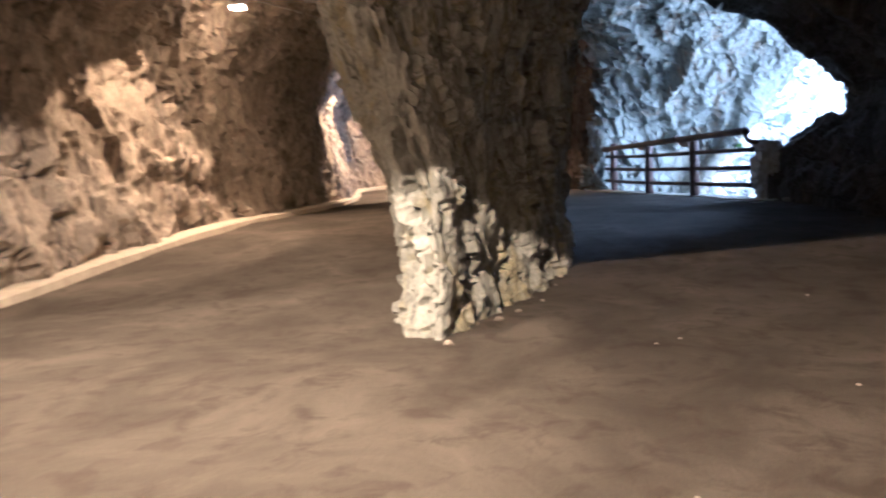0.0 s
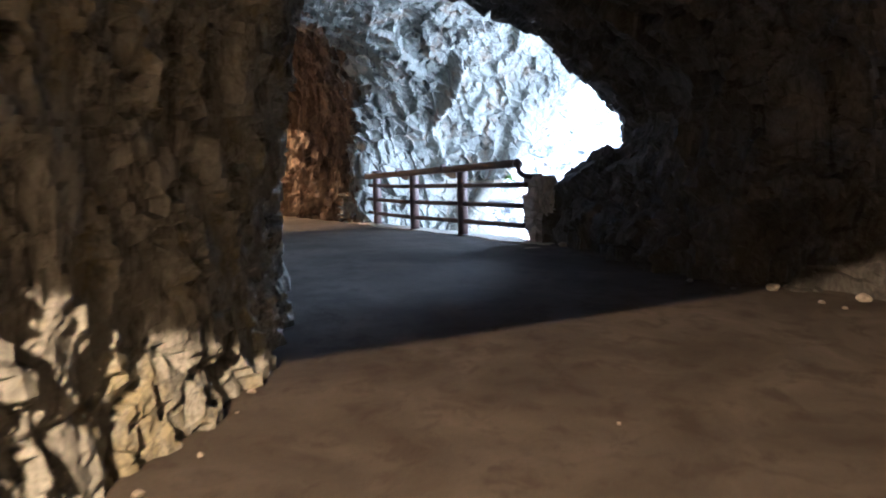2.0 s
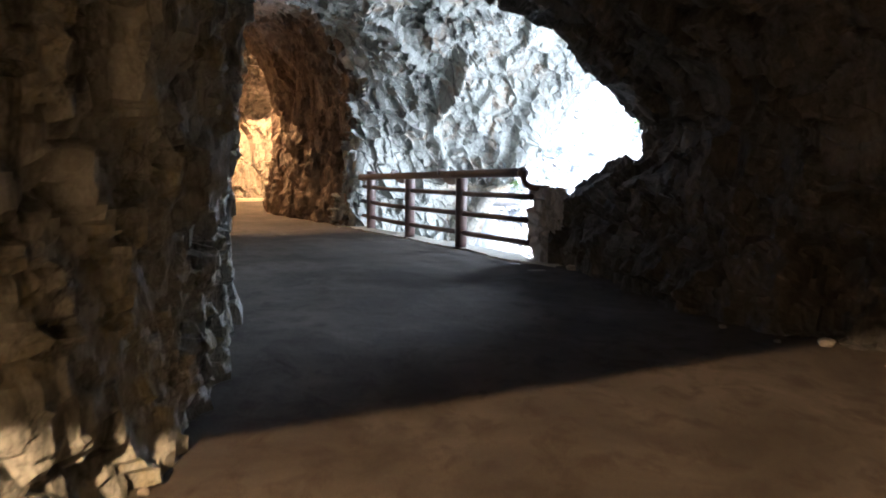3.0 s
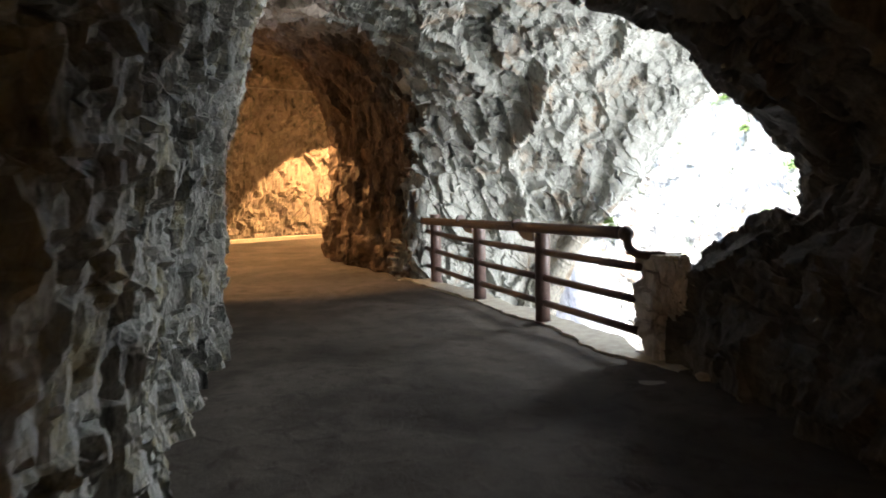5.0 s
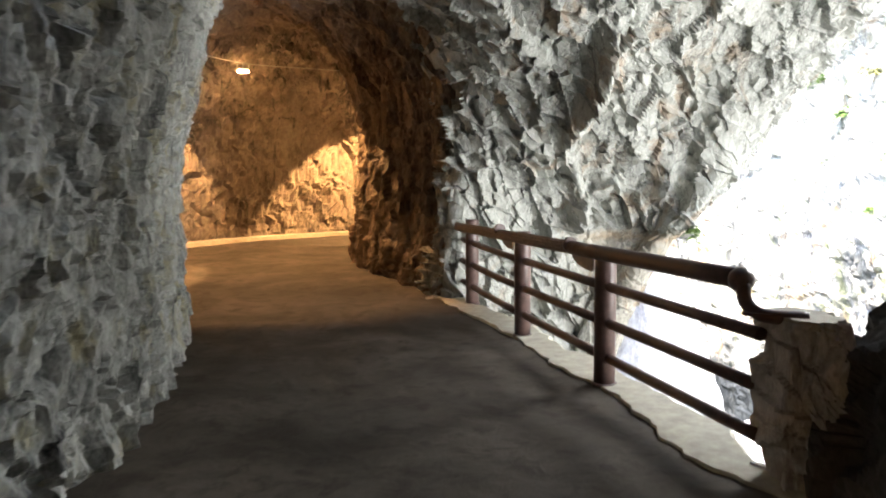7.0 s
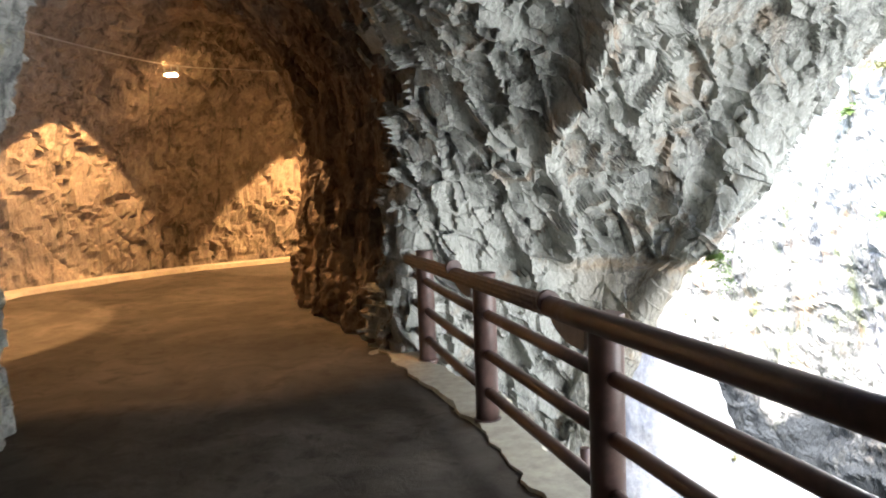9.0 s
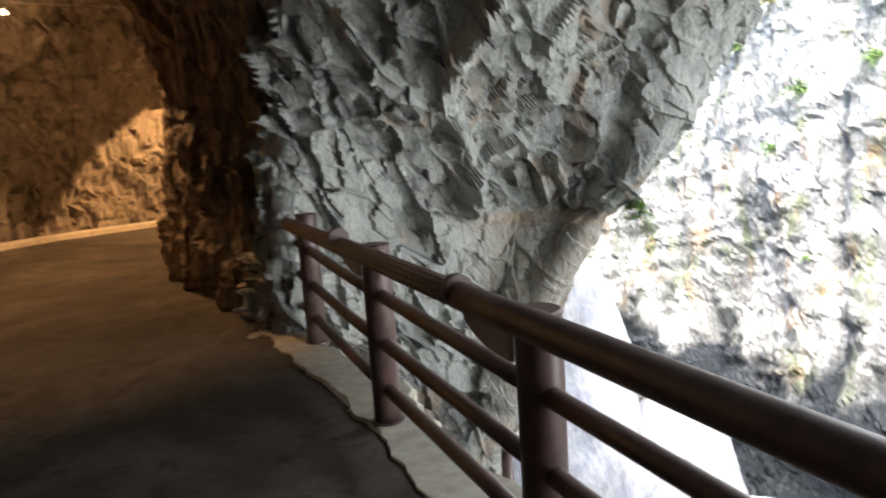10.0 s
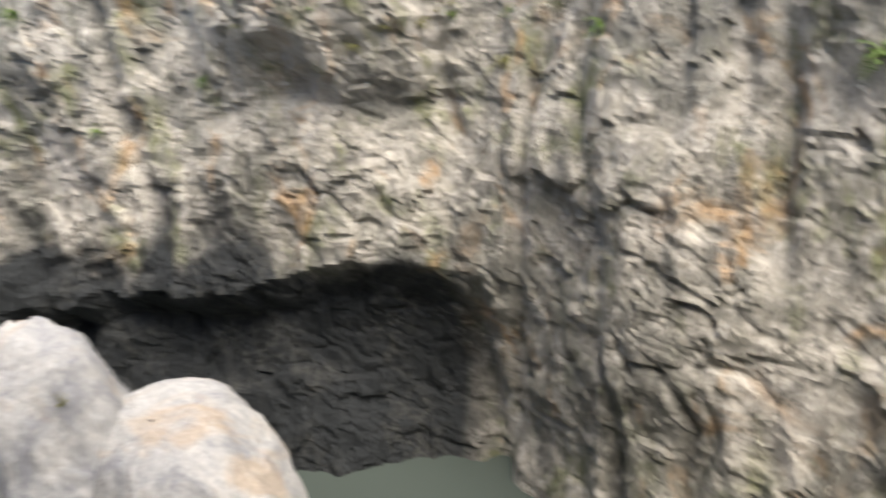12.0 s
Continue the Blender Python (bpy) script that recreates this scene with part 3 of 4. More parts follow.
LEVELS = [(-0.6, 0.1), (0.0, 0.06), (0.35, 0.0), (0.9, 0.02), (1.5, 0.07), (2.2, 0.16), (2.9, 0.3), (3.6, 0.52), (4.4, 0.95)]
foot = np.array(FOOT + FOOT[:3])
tang = np.gradient(foot, axis=0)
fn = np.stack([tang[:, 1], -tang[:, 0]], 1)
fn /= np.linalg.norm(fn, axis=1, keepdims=True)
lean = [0.42 if b[0] < -0.4 and b[1] < 5 else 0.0 for b in foot]   # the near end leans out over the road
ctrl = np.array([[(b[0] + m[0] * -o - k * np.clip((z - 0.8) / 2, 0, 1.3), b[1] + m[1] * -o, floor_z(b[1]) + z) for z, o in LEVELS] for b, m, k in zip(foot, -fn, lean)])
g = surface(ctrl, 620, 170)
k0, k1 = np.argmin(np.linalg.norm(g[:150, 12, :2] - foot[1], axis=1)), 450 + np.argmin(np.linalg.norm(g[450:, 12, :2] - foot[-2], axis=1))
g = g[k0:k1]
n = soften(grid_normals(g), 7)
if n[5, 40, 0] < 0:
    n = -n
w = rough(g.reshape(-1, 3), seed=61, big=0.09, chunk=0.06, puff=0.0, warp=0.7, small=0.03, stretch=3.0, unit=0.42).reshape(g.shape[:2])
fade = np.clip(np.minimum(np.arange(len(g)), np.arange(len(g))[::-1]) / 6, 0, 1)[:, None]
g = g + n * (w * (0.3 + 0.7 * fade))[..., None]
tagged(grid_mesh("rock_pillar", g, ROCK_PILLAR, closed=True), "massive standing rock between road tunnel and side walk, rough chipped faces", "rock pillar")

# pale sill under the rail
sp = spline([(x, y, floor_z(y)) for x, y in SILL], 320)
bm = bmesh.new()
last = None
for i, p in enumerate(sp):
    q = np.array([[p[0], p[1], 0.0]])
    a = 0.05 * smooth_noise(q, 0.5, 1)[0] + 0.035 * smooth_noise(q, 0.17, 2)[0] + 0.018 * smooth_noise(q, 0.07, 3)[0]
    o = 0.42 + 0.12 * smooth_noise(q, 0.6, 4)[0] + 0.04 * smooth_noise(q, 0.15, 5)[0]
    row = [bm.verts.new((p[0] + dx, p[1] + dx * 0.3, p[2] + z)) for dx, z in ((a, -0.03), (a + 0.01, 0.02), (o - 0.04, 0.03), (o, 0.0), (o - 0.03, -0.3), (o - 0.25, -0.9), (a, -0.9))]
    if last:
        for k in range(6):
            bm.faces.new((last[k], last[k + 1], row[k + 1], row[k]))
    last = row
structure(part("trim", bm, CONCRETE), "pale ragged concrete sill under the railing")

# ---- the gorge ----
def cliff_marks(p):
    z, y = p[:, 2], p[:, 1]
    edge = np.interp(y, (18, 21, 24, 27.6, 36, 45), (-8.5, -7.8, -7.0, -8.1, -9.7, -10.5)) + 0.5 * smooth_noise(p, (3, 3, 3), 7) + 0.2 * smooth_noise(p, (0.8, 0.8, 0.8), 6)
    over = np.interp(z - edge, (-8, -5, -1.0, 0.1, 2.5, 6, 40), (-0.2, -0.9, -0.9, 0.4, 0.25, 0.0, 0.0))
    boss = np.interp(z + 2.2 + 0.5 * smooth_noise(p, 2.0, 17), (-3, -0.6, 1.3, 2.4, 4, 8), (0, -0.5, 1.1, 1.4, 0.9, 0)) * np.clip((y - 20.5) / 1.5, 0, 1) * np.clip((29 - y) / 3, 0, 1)
    cleft = 0
    for at, lean, wide, deep in ((21.3, 0.12, 0.35, 1.3), (18.9, -0.1, 0.3, 1.0), (16.6, 0.15, 0.25, 0.8), (14.4, 0.08, 0.22, 0.9), (13.5, 0.0, 0.2, 0.7), (12.5, 0.05, 0.25, 1.0), (9.0, 0.1, 0.4, 1.0), (31.0, 0.2, 0.4, 0.8), (38.0, 0.3, 0.5, 1.2)):
        off = y - at - lean * (z + 5) + 0.35 * smooth_noise(p, (2, 2, 1.4), 12)
        cleft = cleft - 0.5 * deep * np.exp(-(off / wide) ** 2) * np.clip(0.6 + smooth_noise(p, (3, 3, 4), 13), 0, 1)
    folds = 0.65 * smooth_noise(p + np.stack([0 * y, 0.3 * z, 0 * y], 1), (3, 1.6, 7), 14) * np.clip((22 - y) / 2, 0, 1)
    beds = -0.24 * np.abs(smooth_noise(p + np.stack([0 * y, 0 * y, 0.25 * y], 1), (3.0, 2.6, 0.5), 8)) * np.clip((y - 18) / 3, 0.3, 1)
    beds = 0.7 * beds * np.where(y > 20, np.clip((z - edge) / 1.5 + 0.4, 0.2, 1), 1) - 0.2 * np.abs(smooth_noise(p, (0.7, 0.7, 1.4), 9))
    return over * np.clip((y - 19.6) / 2.6, 0, 1) * np.clip((52 - y) / 5, 0, 1) + 0.9 * boss + cleft + folds + beds


CLIFF = [[(x + (z + 14) * lean, y, z) for z in (-17, -11, -5, 1, 7, 12)] + [(x + 14, y, 24)] for x, y, lean in
         [(12.0, -30, 0.1), (14.5, -10, 0.1), (14.8, 6, 0.26), (16.0, 14, 0.26), (17.8, 20, 0.2), (16.2, 25, 0.22), (14.6, 31, 0.2), (14.0, 37, 0.18), (13.2, 44, 0.14), (11.5, 50, 0.1), (8.0, 56, 0.1), (4, 60, 0.05), (-4, 62, 0.0)]]
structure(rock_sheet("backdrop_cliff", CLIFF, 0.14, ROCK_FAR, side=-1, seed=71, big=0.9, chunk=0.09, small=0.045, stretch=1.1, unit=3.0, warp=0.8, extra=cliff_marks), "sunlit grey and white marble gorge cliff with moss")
HOME = [[(x, y, z) for x, y, z in row] for row in (
    [(7.5, -30, -17), (7.5, -30, -6), (8.8, -30, 2), (8.8, -30, 5), (4, -30, 7)],
    [(7.0, 0, -17), (6.5, 0, -6), (8.9, 0, 2), (8.8, 0, 5), (4, 0, 7)],
    [(6.5, 9, -17), (5.5, 9, -6), (6.0, 8.8, 1), (7.0, 8.6, 5), (4, 9, 7)])]
structure(rock_sheet("wall_gorge", HOME, 0.4, ROCK_GREY, side=-1, seed=81, big=0.3, chunk=0.2, small=0.1), "grey gorge wall below and above the walk")
UNDER = [[(3.4, 8.8, -0.9), (4.2, 9, -3), (6.0, 9, -8), (8, 9, -17)], [(3.2, 11, -0.5), (3.6, 11.3, -3), (4.6, 12, -8), (7, 12, -17)], [(2.6, 13.3, -0.5), (2.8, 13.6, -3), (3.3, 14, -8), (6.0, 15, -17)], [(1.4, 16.2, -0.5), (2.0, 16.6, -3), (2.6, 17, -8), (5, 18, -17)], [(2, 24, -0.5), (2.5, 24, -3), (3.2, 26, -8), (4, 30, -17)], [(1, 60, 8), (1, 60, -3), (2, 60, -8), (3, 60, -17)]]
structure(rock_sheet("wall_under", UNDER, 0.15, ROCK_GREY, side=1, seed=91, big=0.2, chunk=0.15, small=0.08), "pale rock falling away under the sill")

bm = bmesh.new()
quad = [bm.verts.new(p) for p in ((-5, -40, -14.6), (40, -40, -14.6), (40, 90, -14.6), (-5, 90, -14.6))]
bm.faces.new(quad)
structure(part("water", bm, WATER), "shallow grey green river in the gorge")


def boulder(name, place, size, seed, mat, label, n=90, unit=2.2):
    u = np.linspace(0, 2 * math.pi, n * 2, endpoint=False)[:, None]
    v = np.linspace(0.02, math.pi - 0.02, n)[None, :]
    s = np.stack([np.cos(u) * np.sin(v), np.sin(u) * np.sin(v), np.cos(v) + 0 * u], -1)
    d = rough((s * size + place).reshape(-1, 3), seed=seed, big=0.3, chunk=0.05, small=0.025, unit=unit * 0.7).reshape(s.shape[:2])
    g = s * np.asarray(size) * (1 + 0.25 * smooth_noise((s * 1.3).reshape(-1, 3), 1.0, seed).reshape(s.shape[:2]))[..., None] + s * d[..., None]
    ob = grid_mesh(name, g, mat, closed=True, smooth=True)
    ob.location = place
    return tagged(ob, label, "boulder", "boulders in the gorge")


boulder("boulder", (10.5, 24.3, -12.4), (2.5, 3.0, 4.4), 101, ROCK_WHITE, "huge smooth pale marble boulder by the river")
boulder("boulder", (8.6, 27.0, -10.6), (2.8, 3.0, 5.6), 102, ROCK_WHITE, "massive white marble boulder with a grassy tuft")
boulder("boulder", (6.4, 28.4, -8.6), (3.0, 3.6, 6.9), 103, ROCK_WHITE, "white sloping marble block against the cliff foot")
boulder("boulder", (14.3, 21.3, -14.5), (0.9, 1.1, 0.9), 104, ROCK_WHITE, "small round river stone at the water's edge", n=40, unit=1.0)
boulder("boulder", (13.6, 22.6, -14.3), (0.8, 0.7, 0.8), 105, ROCK_WHITE, "small pale river stone beside the big boulder", n=40, unit=1.0)

# ---- the railing ----
def rail_x(y, inner=0.0):
    return 2.96 - (y - 11.41) * 0.335 - inner


railing = thing("railing", "dark brown painted tubular railing on the sill above the gorge", "railing", (2.96, 11.41, 0.05))


def rpart(name, bm, mat, label=""):
    ob = part(name, bm, mat, railing, label)
    ob.matrix_parent_inverse = Matrix.Translation(railing.location).inverted()
    return ob


for y in (11.41, 13.245, 15.07):
    x, z0 = rail_x(y), float(floor_z(y))
    rpart("post", tube([(x, y, z0 - 0.1), (x, y, z0 + 1.0), (x, y, z0 + 1.12), (x, y, z0 + 1.125)], [0.088, 0.088, 0.088, 0.084], 28), PAINT)
    rpart("post_cap", tube([(x, y, z0 + 1.125), (x, y, z0 + 1.135), (x, y, z0 + 1.142)], [0.092, 0.092, 0.08], 28), PAINT)
    rpart("foot_ring", tube([(x, y, z0 + 0.0), (x, y, z0 + 0.028), (x, y, z0 + 0.03)], [0.105, 0.105, 0.095], 28), PAINT)
    # curved plate that carries the handrail
    bm = bmesh.new()
    prof = [(0.0, 1.08), (0.0, 0.95)] + [(0.06 + 0.34 * math.sin(a), 1.08 - 0.13 * math.cos(a)) for a in np.linspace(0.0, math.pi / 2, 9)]
    for sx in (-0.008, 0.008):
        ring = [bm.verts.new((rail_x(y + s, 0.1) + sx, y + s, z0 + z)) for s, z in prof]
        bm.faces.new(ring)
    bm.verts.ensure_lookup_table()
    k = len(prof)
    for i in range(k):
        bm.faces.new((bm.verts[i], bm.verts[(i + 1) % k], bm.verts[k + (i + 1) % k], bm.verts[k + i]))
    bmesh.ops.recalc_face_normals(bm, faces=bm.faces)
    rpart("bracket_plate", bm, PLATE, "grey curved plate")
    rpart("joint_ring", tube([(rail_x(y + 0.42, 0.1), y + 0.42, z0 + 1.135), (rail_x(y + 0.46, 0.1), y + 0.46, z0 + 1.135)], 0.066, 24), PAINT)
for h in (0.24, 0.53, 0.83):
    ends = (9.6, 11.41, 13.245, 15.07, 16.5)
    for a, b in zip(ends, ends[1:]):
        pts = [(rail_x(y), y, float(floor_z(y)) + h) for y in np.linspace(a, b, 4)]
        rpart("rail", tube(pts, 0.04, 18), PAINT)
pts = [(rail_x(y, 0.09), y, 1.185 - 0.012 * (y - 9.6)) for y in np.linspace(9.62, 11.85, 6)]
rpart("handrail", tube(pts, 0.06, 28), PAINT)
pts = [(rail_x(y, 0.09), y, 1.185 - 0.012 * (y - 9.6)) for y in np.linspace(11.86, 16.5, 10)]
rpart("handrail", tube(pts, 0.06, 48, lobes=12, depth=0.16), PAINT_WORN, "fluted handrail worn pale along the top")
ex, ey = rail_x(9.62, 0.1), 9.6
cap = [(ex, ey + 0.05 - 0.09 * math.sin(a), 1.18) for a in np.linspace(0, math.pi / 2, 6)]
rpart("end_knob", tube(cap, [0.075 * max(0.15, math.cos(a)) for a in np.linspace(0, math.pi / 2, 6)], 24), PAINT)
elbow = [(ex, ey, 1.17), (ex + 0.0, ey - 0.02, 1.08), (ex + 0.04, ey - 0.06, 1.02), (ex + 0.11, ey - 0.1, 0.995), (ex + 0.3, ey - 0.14, 0.99)]
rpart("elbow", tube([tuple(p) for p in spline(elbow, 18)], 0.04, 18), PAINT)

# ---- masonry pier at the rail's end ----
pillar = thing("stone_pillar", "squat rough rendered stone pillar with a dark slab on top at the railing's end", "stone pillar", (3.72, 9.5, 0.0))
n = 60
a = np.linspace(0, 2 * math.pi, 160, endpoint=False)
hs = np.linspace(-0.15, 0.985, 70)
sq = 1 / (np.abs(np.cos(a)) ** 3 + np.abs(np.sin(a)) ** 3) ** (1 / 3)
g = np.zeros((160, 70, 3))
taper = np.interp(hs, (-0.2, 0.2, 0.6, 0.98), (1.06, 0.98, 0.96, 1.0))
g[..., 0] = (0.22 * sq * np.cos(a))[:, None] * taper + 0.06 * hs[None, :]
g[..., 1] = (0.25 * sq * np.sin(a))[:, None] * taper
g[..., 2] = hs[None, :]
nn = grid_normals(g)
if nn[0, 30, 0] < 0:
    nn = -nn
g = g + nn * rough((g + np.array((3.7, 9.5, 0))).reshape(-1, 3), seed=111, big=0.05, chunk=0.04, small=0.035, stretch=1.0).reshape(160, 70)[..., None]
body = grid_mesh("body", g, ROCK_WALL, closed=True)
body.parent = pillar
ring = [(g[i, -1, 0], g[i, -1, 1]) for i in range(0, 160, 4)]
bm = bmesh.new()
lo = [bm.verts.new((x * 1.0, y * 1.0, 0.955)) for x, y in ring]
hi = [bm.verts.new((x * 0.97 + 0.001, y * 0.97, 1.0)) for x, y in ring]
bm.faces.new(hi)
for i in range(len(ring)):
    j = (i + 1) % len(ring)
    bm.faces.new((lo[i], lo[j], hi[j], hi[i]))
part("slab", bm, CONCRETE, pillar, "pale flat cap slab")
bm = bmesh.new()
oval = [(-0.12 + 0.17 * math.cos(q), 0.03 + 0.075 * math.sin(q)) for q in np.linspace(0, 2 * math.pi, 24, endpoint=False)]
lo = [bm.verts.new((x, y, 0.998)) for x, y in oval]
hi = [bm.verts.new((x, y, 1.016)) for x, y in oval]
bm.faces.new(hi)
bm.faces.new(lo[::-1])
for i in range(24):
    bm.faces.new((lo[i], lo[(i + 1) % 24], hi[(i + 1) % 24], hi[i]))
part("flange", bm, PAINT, pillar, "dark painted rail flange")


# ---- lamps ----
def lamp_fixture():
    ob = thing("ceiling_lamp", "small glowing flood lamp hung under the rock ceiling", "ceiling lamp", group="tunnel lamps")
    bm = bmesh.new()
    bmesh.ops.create_cube(bm, size=1.0, matrix=Matrix.Diagonal((0.24, 0.14, 0.05, 1)))
    bmesh.ops.bevel(bm, geom=bm.edges[:], offset=0.015, segments=2, affect="EDGES")
    part("housing", bm, METAL, ob)
    bm = bmesh.new()
    bmesh.ops.create_cube(bm, size=1.0, matrix=Matrix.Translation((0, 0, -0.045)) @ Matrix.Diagonal((0.2, 0.11, 0.04, 1)))
    bmesh.ops.bevel(bm, geom=bm.edges[:], offset=0.006, segments=1, affect="EDGES")
    glow = part("diffuser", bm, GLOW, ob, "glowing warm diffuser")
    part("hanger", tube([(0, 0, 0.02), (0, 0, 0.14)], 0.012, 8), METAL, ob)
    for s in (-0.13, 0.13):
        bm = bmesh.new()
        bmesh.ops.create_cube(bm, size=1.0, matrix=Matrix.Translation((s, 0, 0.02)) @ Matrix.Diagonal((0.012, 0.06, 0.16, 1)))
        part("bracket", bm, METAL, ob)
    return ob


first = lamp_fixture()
for i, place in enumerate(FIXTURES):
    if i == 0:
        first.matrix_basis = Matrix.Translation(place)
    else:
        copy_thing(first, Matrix.Translation(place))
for place, power, half, way in BEAMS:
    light = new("lamp_light", bpy.data.lights.new("lamp_light", "SPOT"))
    light.data.energy, light.data.color = power, WARM if place[1] > 4 else (1.0, 0.57, 0.25)
    light.data.spot_size, light.data.spot_blend, light.data.shadow_soft_size = radians(2 * half), (0.01 if half > 80 else 0.12), 0.03
    light.matrix_world = look(place, Vector(place) + Vector(way))

cable = thing("power_cable", "thin grey power cable slung under the tunnel ceiling between lamps", "cable", (-3.9, 17.0, 4.4))
run = [(-4.35, 7.6, 3.54), (-4.3, 12, 4.0), (-4.2, 16.2, 4.24), (-4.0, 19.0, 4.3), (-3.6, 21.5, 4.39), (-2.2, 22.3, 4.36), (-0.9, 23.0, 4.34)]
ob = part("wire", tube([tuple(p) for p in spline(run, 60)], 0.012, 6), CABLE, cable)
ob.matrix_parent_inverse = Matrix.Translation(cable.location).inverted()

# ---- plants on the rock ----
from mathutils.bvhtree import BVHTree

cliff_tree = BVHTree.FromObject(bpy.data.objects["backdrop_cliff"], bpy.context.evaluated_depsgraph_get())
hang_tree = BVHTree.FromObject(bpy.data.objects["wall_north"], bpy.context.evaluated_depsgraph_get())
GRASS = simple("dry_grass", (0.12, 0.13, 0.04), (0.24, 0.22, 0.09), 5.0, 0.7)


def shrub(name, place, out, size, leaves, seed, mat, label, droop=0.6):
    """A tuft of small leaves on thin stems that grows out of a rock face."""
    rng = random.Random(seed)
    ob = thing(name, label, name, place, "plants on the gorge rock")
    bm = bmesh.new()
    stems = bmesh.new()
    for b in range(max(4, leaves // 22)):
        d = (Vector(out) * rng.uniform(0.2, 1.0) + Vector((rng.uniform(-0.8, 0.8), rng.uniform(-0.9, 0.9), rng.uniform(-0.1, 0.9)))).normalized()
        length = size * rng.uniform(0.5, 1.1)
        prev = Vector((0, 0, 0))
        n = 22
        for k in range(n):
            f = (k + 1) / n
            p = d * length * f + Vector((0, 0, -droop * size * f * f))
            side = d.cross(Vector((0, 0, 1))).normalized() * (1 if k % 2 else -1)
            a = size * rng.uniform(0.09, 0.2) * (1.1 - 0.6 * f)
            tip = p + side * a + Vector((rng.uniform(-0.3, 0.3), rng.uniform(-0.3, 0.3), rng.uniform(-0.7, 0.1))) * a
            mid = (p + tip) / 2
            w = (tip - p).cross(Vector((rng.uniform(-1, 1), rng.uniform(-1, 1), 1))).normalized() * a * 0.22
            v = [bm.verts.new(q) for q in (p, mid + w, tip, mid - w)]
            bm.faces.new(v)
            if k % 5 == 4:
                t2 = d.orthogonal().normalized() * size * 0.006
                q = [stems.verts.new(x) for x in (prev - t2, prev + t2, p + t2, p - t2)]
                stems.faces.new(q)
                prev = p
    part("leaves", bm, mat, ob)
    part("stems", stems, mat, ob)
    return ob


hit = Vector((4.7, 15.5, 0.95))
for off in (0.0, -0.1, -0.2, -0.3, -0.45, -0.6):   # the outermost rock along the ledge's end
    found = hang_tree.ray_cast(Vector((2.45, 8.35, 1.81)), Vector((2.55 + off, 7.4, -0.78)))[0]
    if found and found.y < 17:
        hit = found
        break
shrub("fern", hit, (0.5, -0.8, -0.1), 0.45, 300, 5, LEAF, "light green fern drooping from the ledge end of the marble face", 0.9)
SPOTS = [(35.3, 0.5, 1.0), (34.0, 2.5, 1.2), (27.6, 1.4, 0.8), (24.5, 1.2, 1.0), (18.6, 0.2, 0.8), (15.9, 0.0, 0.9), (16.6, -1.0, 0.6), (11.0, -1.6, 0.9), (19.6, -2.0, 0.6),
         (17.3, 1.0, 0.8), (22.0, 2.2, 1.0), (29.5, 2.6, 1.0), (31.5, 3.4, 1.1), (25.9, 0.6, 0.7), (20.5, 0.9, 0.8), (13.5, 0.6, 0.9), (32.5, -3.2, 0.5), (23.2, -1.2, 0.5), (38.5, 4.5, 1.3), (42.0, 6.5, 1.4), (36.5, 6.0, 1.3), (28.4, -1.9, 0.5)]
for i, (y, z, size) in enumerate(SPOTS):
    hit = cliff_tree.ray_cast(Vector((5.0, y * 0.9 + 1.05, z * 0.95)), (Vector((17.5, y, z)) - Vector((5.0, y * 0.9 + 1.05, z * 0.95))).normalized())[0]
    if hit:
        green = i % 3 != 2
        shrub("shrub", hit, (-1, 0, 0.2), size, 300, 30 + i, LEAF if green else GRASS, "green leafy shrub rooted in a crack of the gorge cliff" if green else "dry yellowish grass tuft on the gorge cliff")
rng = random.Random(12)
for i in range(34):
    y, z = rng.uniform(13.5, 27.0), rng.uniform(-1.2, 4.5)
    if i % 2:
        y, z = rng.uniform(17.5, 21.0), rng.uniform(-1.0, 3.5)
    eye = Vector((3.0, 10.8, 1.6))
    hit = cliff_tree.ray_cast(eye, (Vector((17.0, y, z)) - eye).normalized())[0]
    if hit:
        shrub("grass_tuft", hit, (-0.8, 0, 0.5), rng.uniform(0.3, 0.6), 110, 400 + i, GRASS if i % 3 else LEAF, "small grass tuft rooted in a crack of the gorge cliff", 0.5)
for i, (x, y, z) in enumerate(((8.4, 26.2, -3.0), (9.3, 25.3, -6.0), (7.6, 27.6, -1.4))):
    top = None
    for ob in [o for o in bpy.data.objects if o.name.startswith("boulder")]:
        tree = BVHTree.FromObject(ob, bpy.context.evaluated_depsgraph_get())
        h = tree.ray_cast(Vector((x, y, 6)) - ob.location, Vector((0, 0, -1)))[0]
        if h and (top is None or h.z + ob.location.z > top.z):
            top = h + ob.location
    if top:
        shrub("grass_tuft", top, (-0.2, -0.3, 1.0), 0.45, 160, 70 + i, GRASS, "small dry green tuft growing on the white boulder", 0.3)


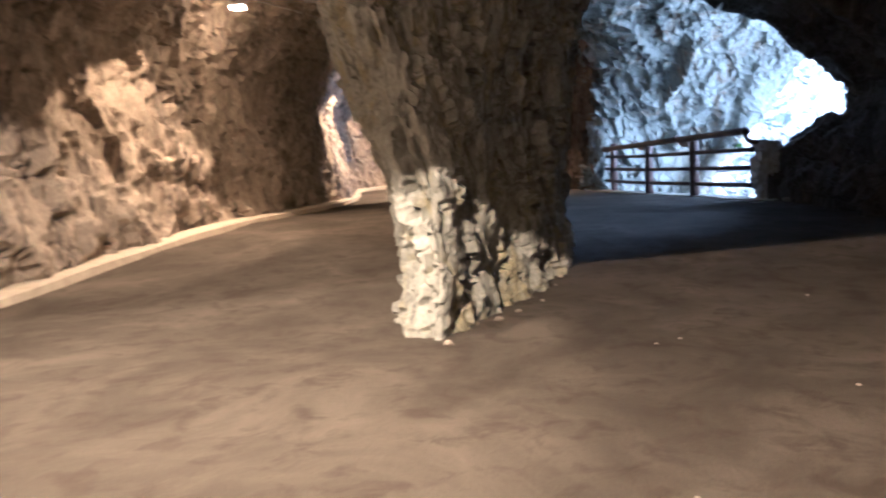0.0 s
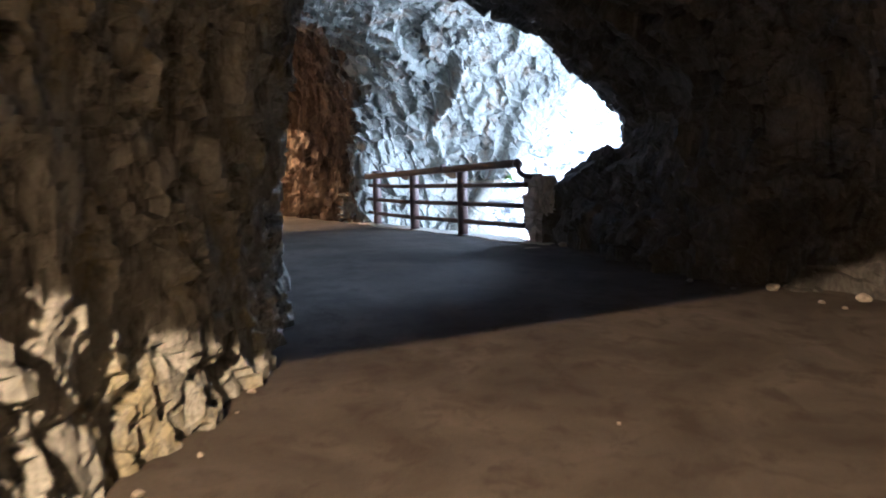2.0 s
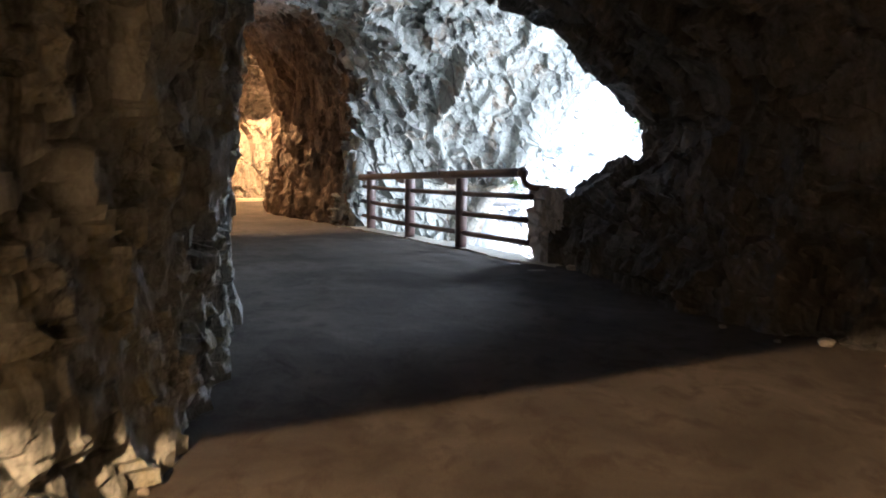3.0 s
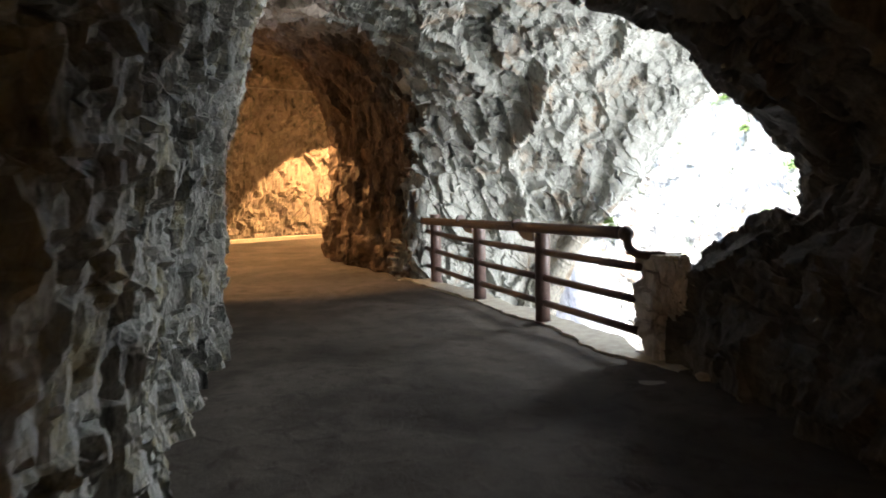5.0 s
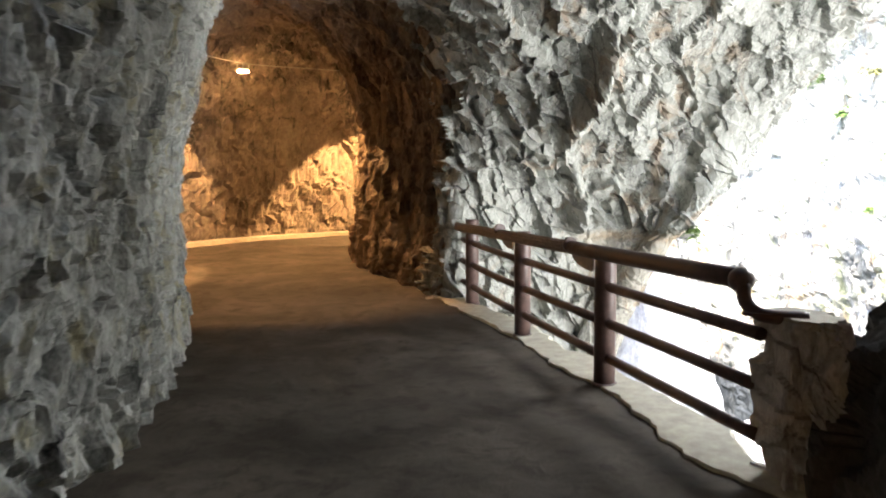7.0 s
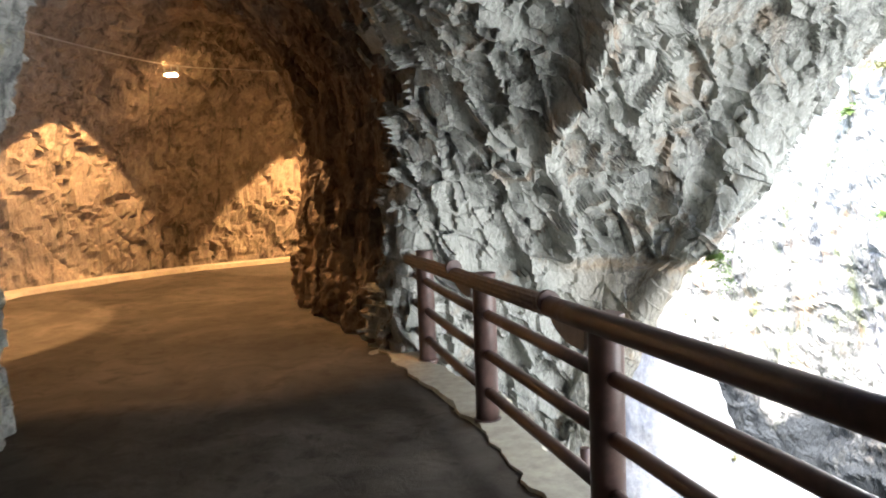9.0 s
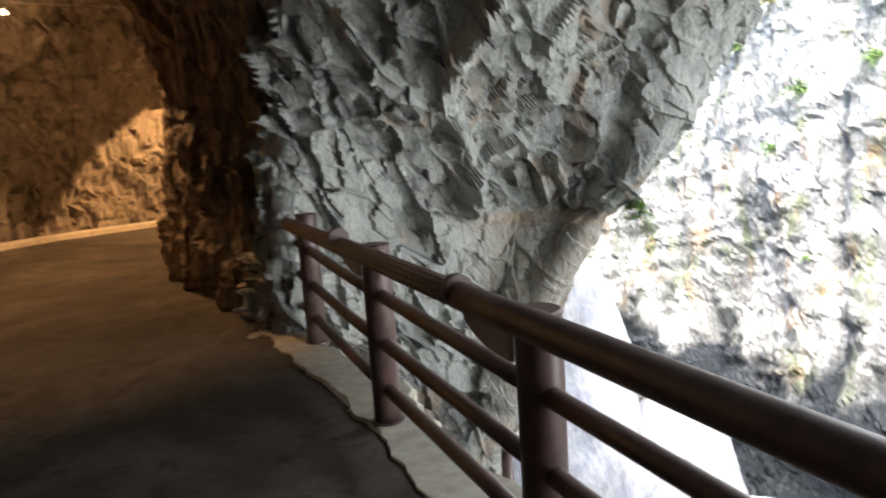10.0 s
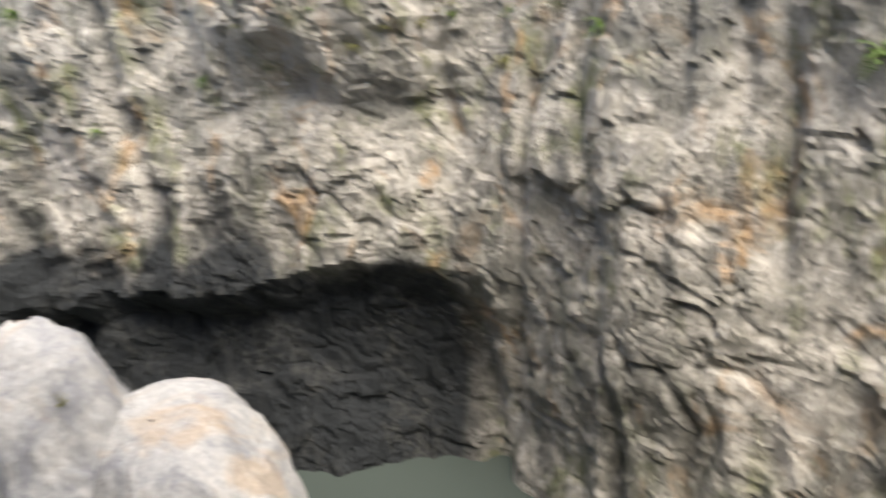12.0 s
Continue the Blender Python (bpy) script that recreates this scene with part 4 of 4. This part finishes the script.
# ---- loose stones ----
def stone(place, size, seed, mat, label, squash=0.6):
    rng = random.Random(seed)
    bm = bmesh.new()
    bmesh.ops.create_icosphere(bm, subdivisions=3, radius=1.0)
    off = [Vector((rng.uniform(-1, 1), rng.uniform(-1, 1), rng.uniform(-1, 1))).normalized() for _ in range(9)]
    cut = [rng.uniform(0.55, 0.85) for _ in off]
    for v in bm.verts:
        for o, c in zip(off, cut):
            d = v.co.dot(o)
            if d > c:
                v.co -= o * (d - c)
        v.co = Vector((v.co.x * size * rng.uniform(0.98, 1.02), v.co.y * size * 0.8, v.co.z * size * squash))
    ob = part("stone", bm, mat)
    ob.location = place
    ob.rotation_euler = (0, 0, rng.uniform(0, 6))
    return tagged(ob, label, "stone", "loose stones on the floor")


pale = simple("pale_stone", (0.2, 0.18, 0.15), (0.36, 0.33, 0.28), 25.0, 0.85, bump=0.8)
rng = random.Random(4)
east_foot = [(4.35, 6.1), (4.55, 5.65), (4.75, 5.35), (4.95, 5.15), (5.1, 5.0), (5.3, 4.9), (5.6, 4.8), (4.2, 6.7), (3.95, 8.7), (5.9, 4.6), (6.3, 4.3)]
for i, (x, y) in enumerate(east_foot):
    s = rng.uniform(0.02, 0.08)
    x, y = x + rng.uniform(-0.12, 0.05), y + rng.uniform(-0.25, 0.25)
    stone((x, y, float(floor_z(y)) + s * 0.35), s, 200 + i, pale, "angular pale stone at the foot of the dark wall")
west_foot = [(-0.42, 1.82), (-0.3, 2.1), (-0.12, 2.45), (0.02, 2.85), (0.17, 3.3), (0.3, 3.65), (0.36, 3.9), (0.43, 4.3), (0.45, 5.4), (-0.1, 8.6), (-0.3, 9.7), (-0.75, 11.4), (-1.3, 12.8), (0.22, 6.9)]
for i, (x, y) in enumerate(west_foot):
    s = rng.uniform(0.012, 0.05)
    x, y = x + rng.uniform(-0.03, 0.06), y + rng.uniform(-0.25, 0.25)
    stone((x, y, float(floor_z(y)) + s * 0.35), s, 240 + i, pale, "small broken chip at the foot of the standing rock")
stone((3.42, 8.7, 0.05), 0.11, 301, pale, "flat pale stone lying on the dark floor by the pillar", 0.12)
for i, (x, y) in enumerate(((0.98, 1.72), (1.15, 1.85), (0.85, -0.4), (1.9, 0.9), (2.08, 13.5), (2.35, 3.1))):
    stone((x, y, float(floor_z(y)) + 0.006), 0.015, 310 + i, pale, "tiny pale pebble on the dusty floor", 0.6)

# short pipe stub outside the rail
stub = thing("pipe_stub", "short dark pipe stub standing on the ledge outside the railing", "pipe", (3.03, 12.9, -0.45))
part("tube", tube([(0, 0, 0), (0, 0, 0.42)], 0.035, 14), PAINT, stub)
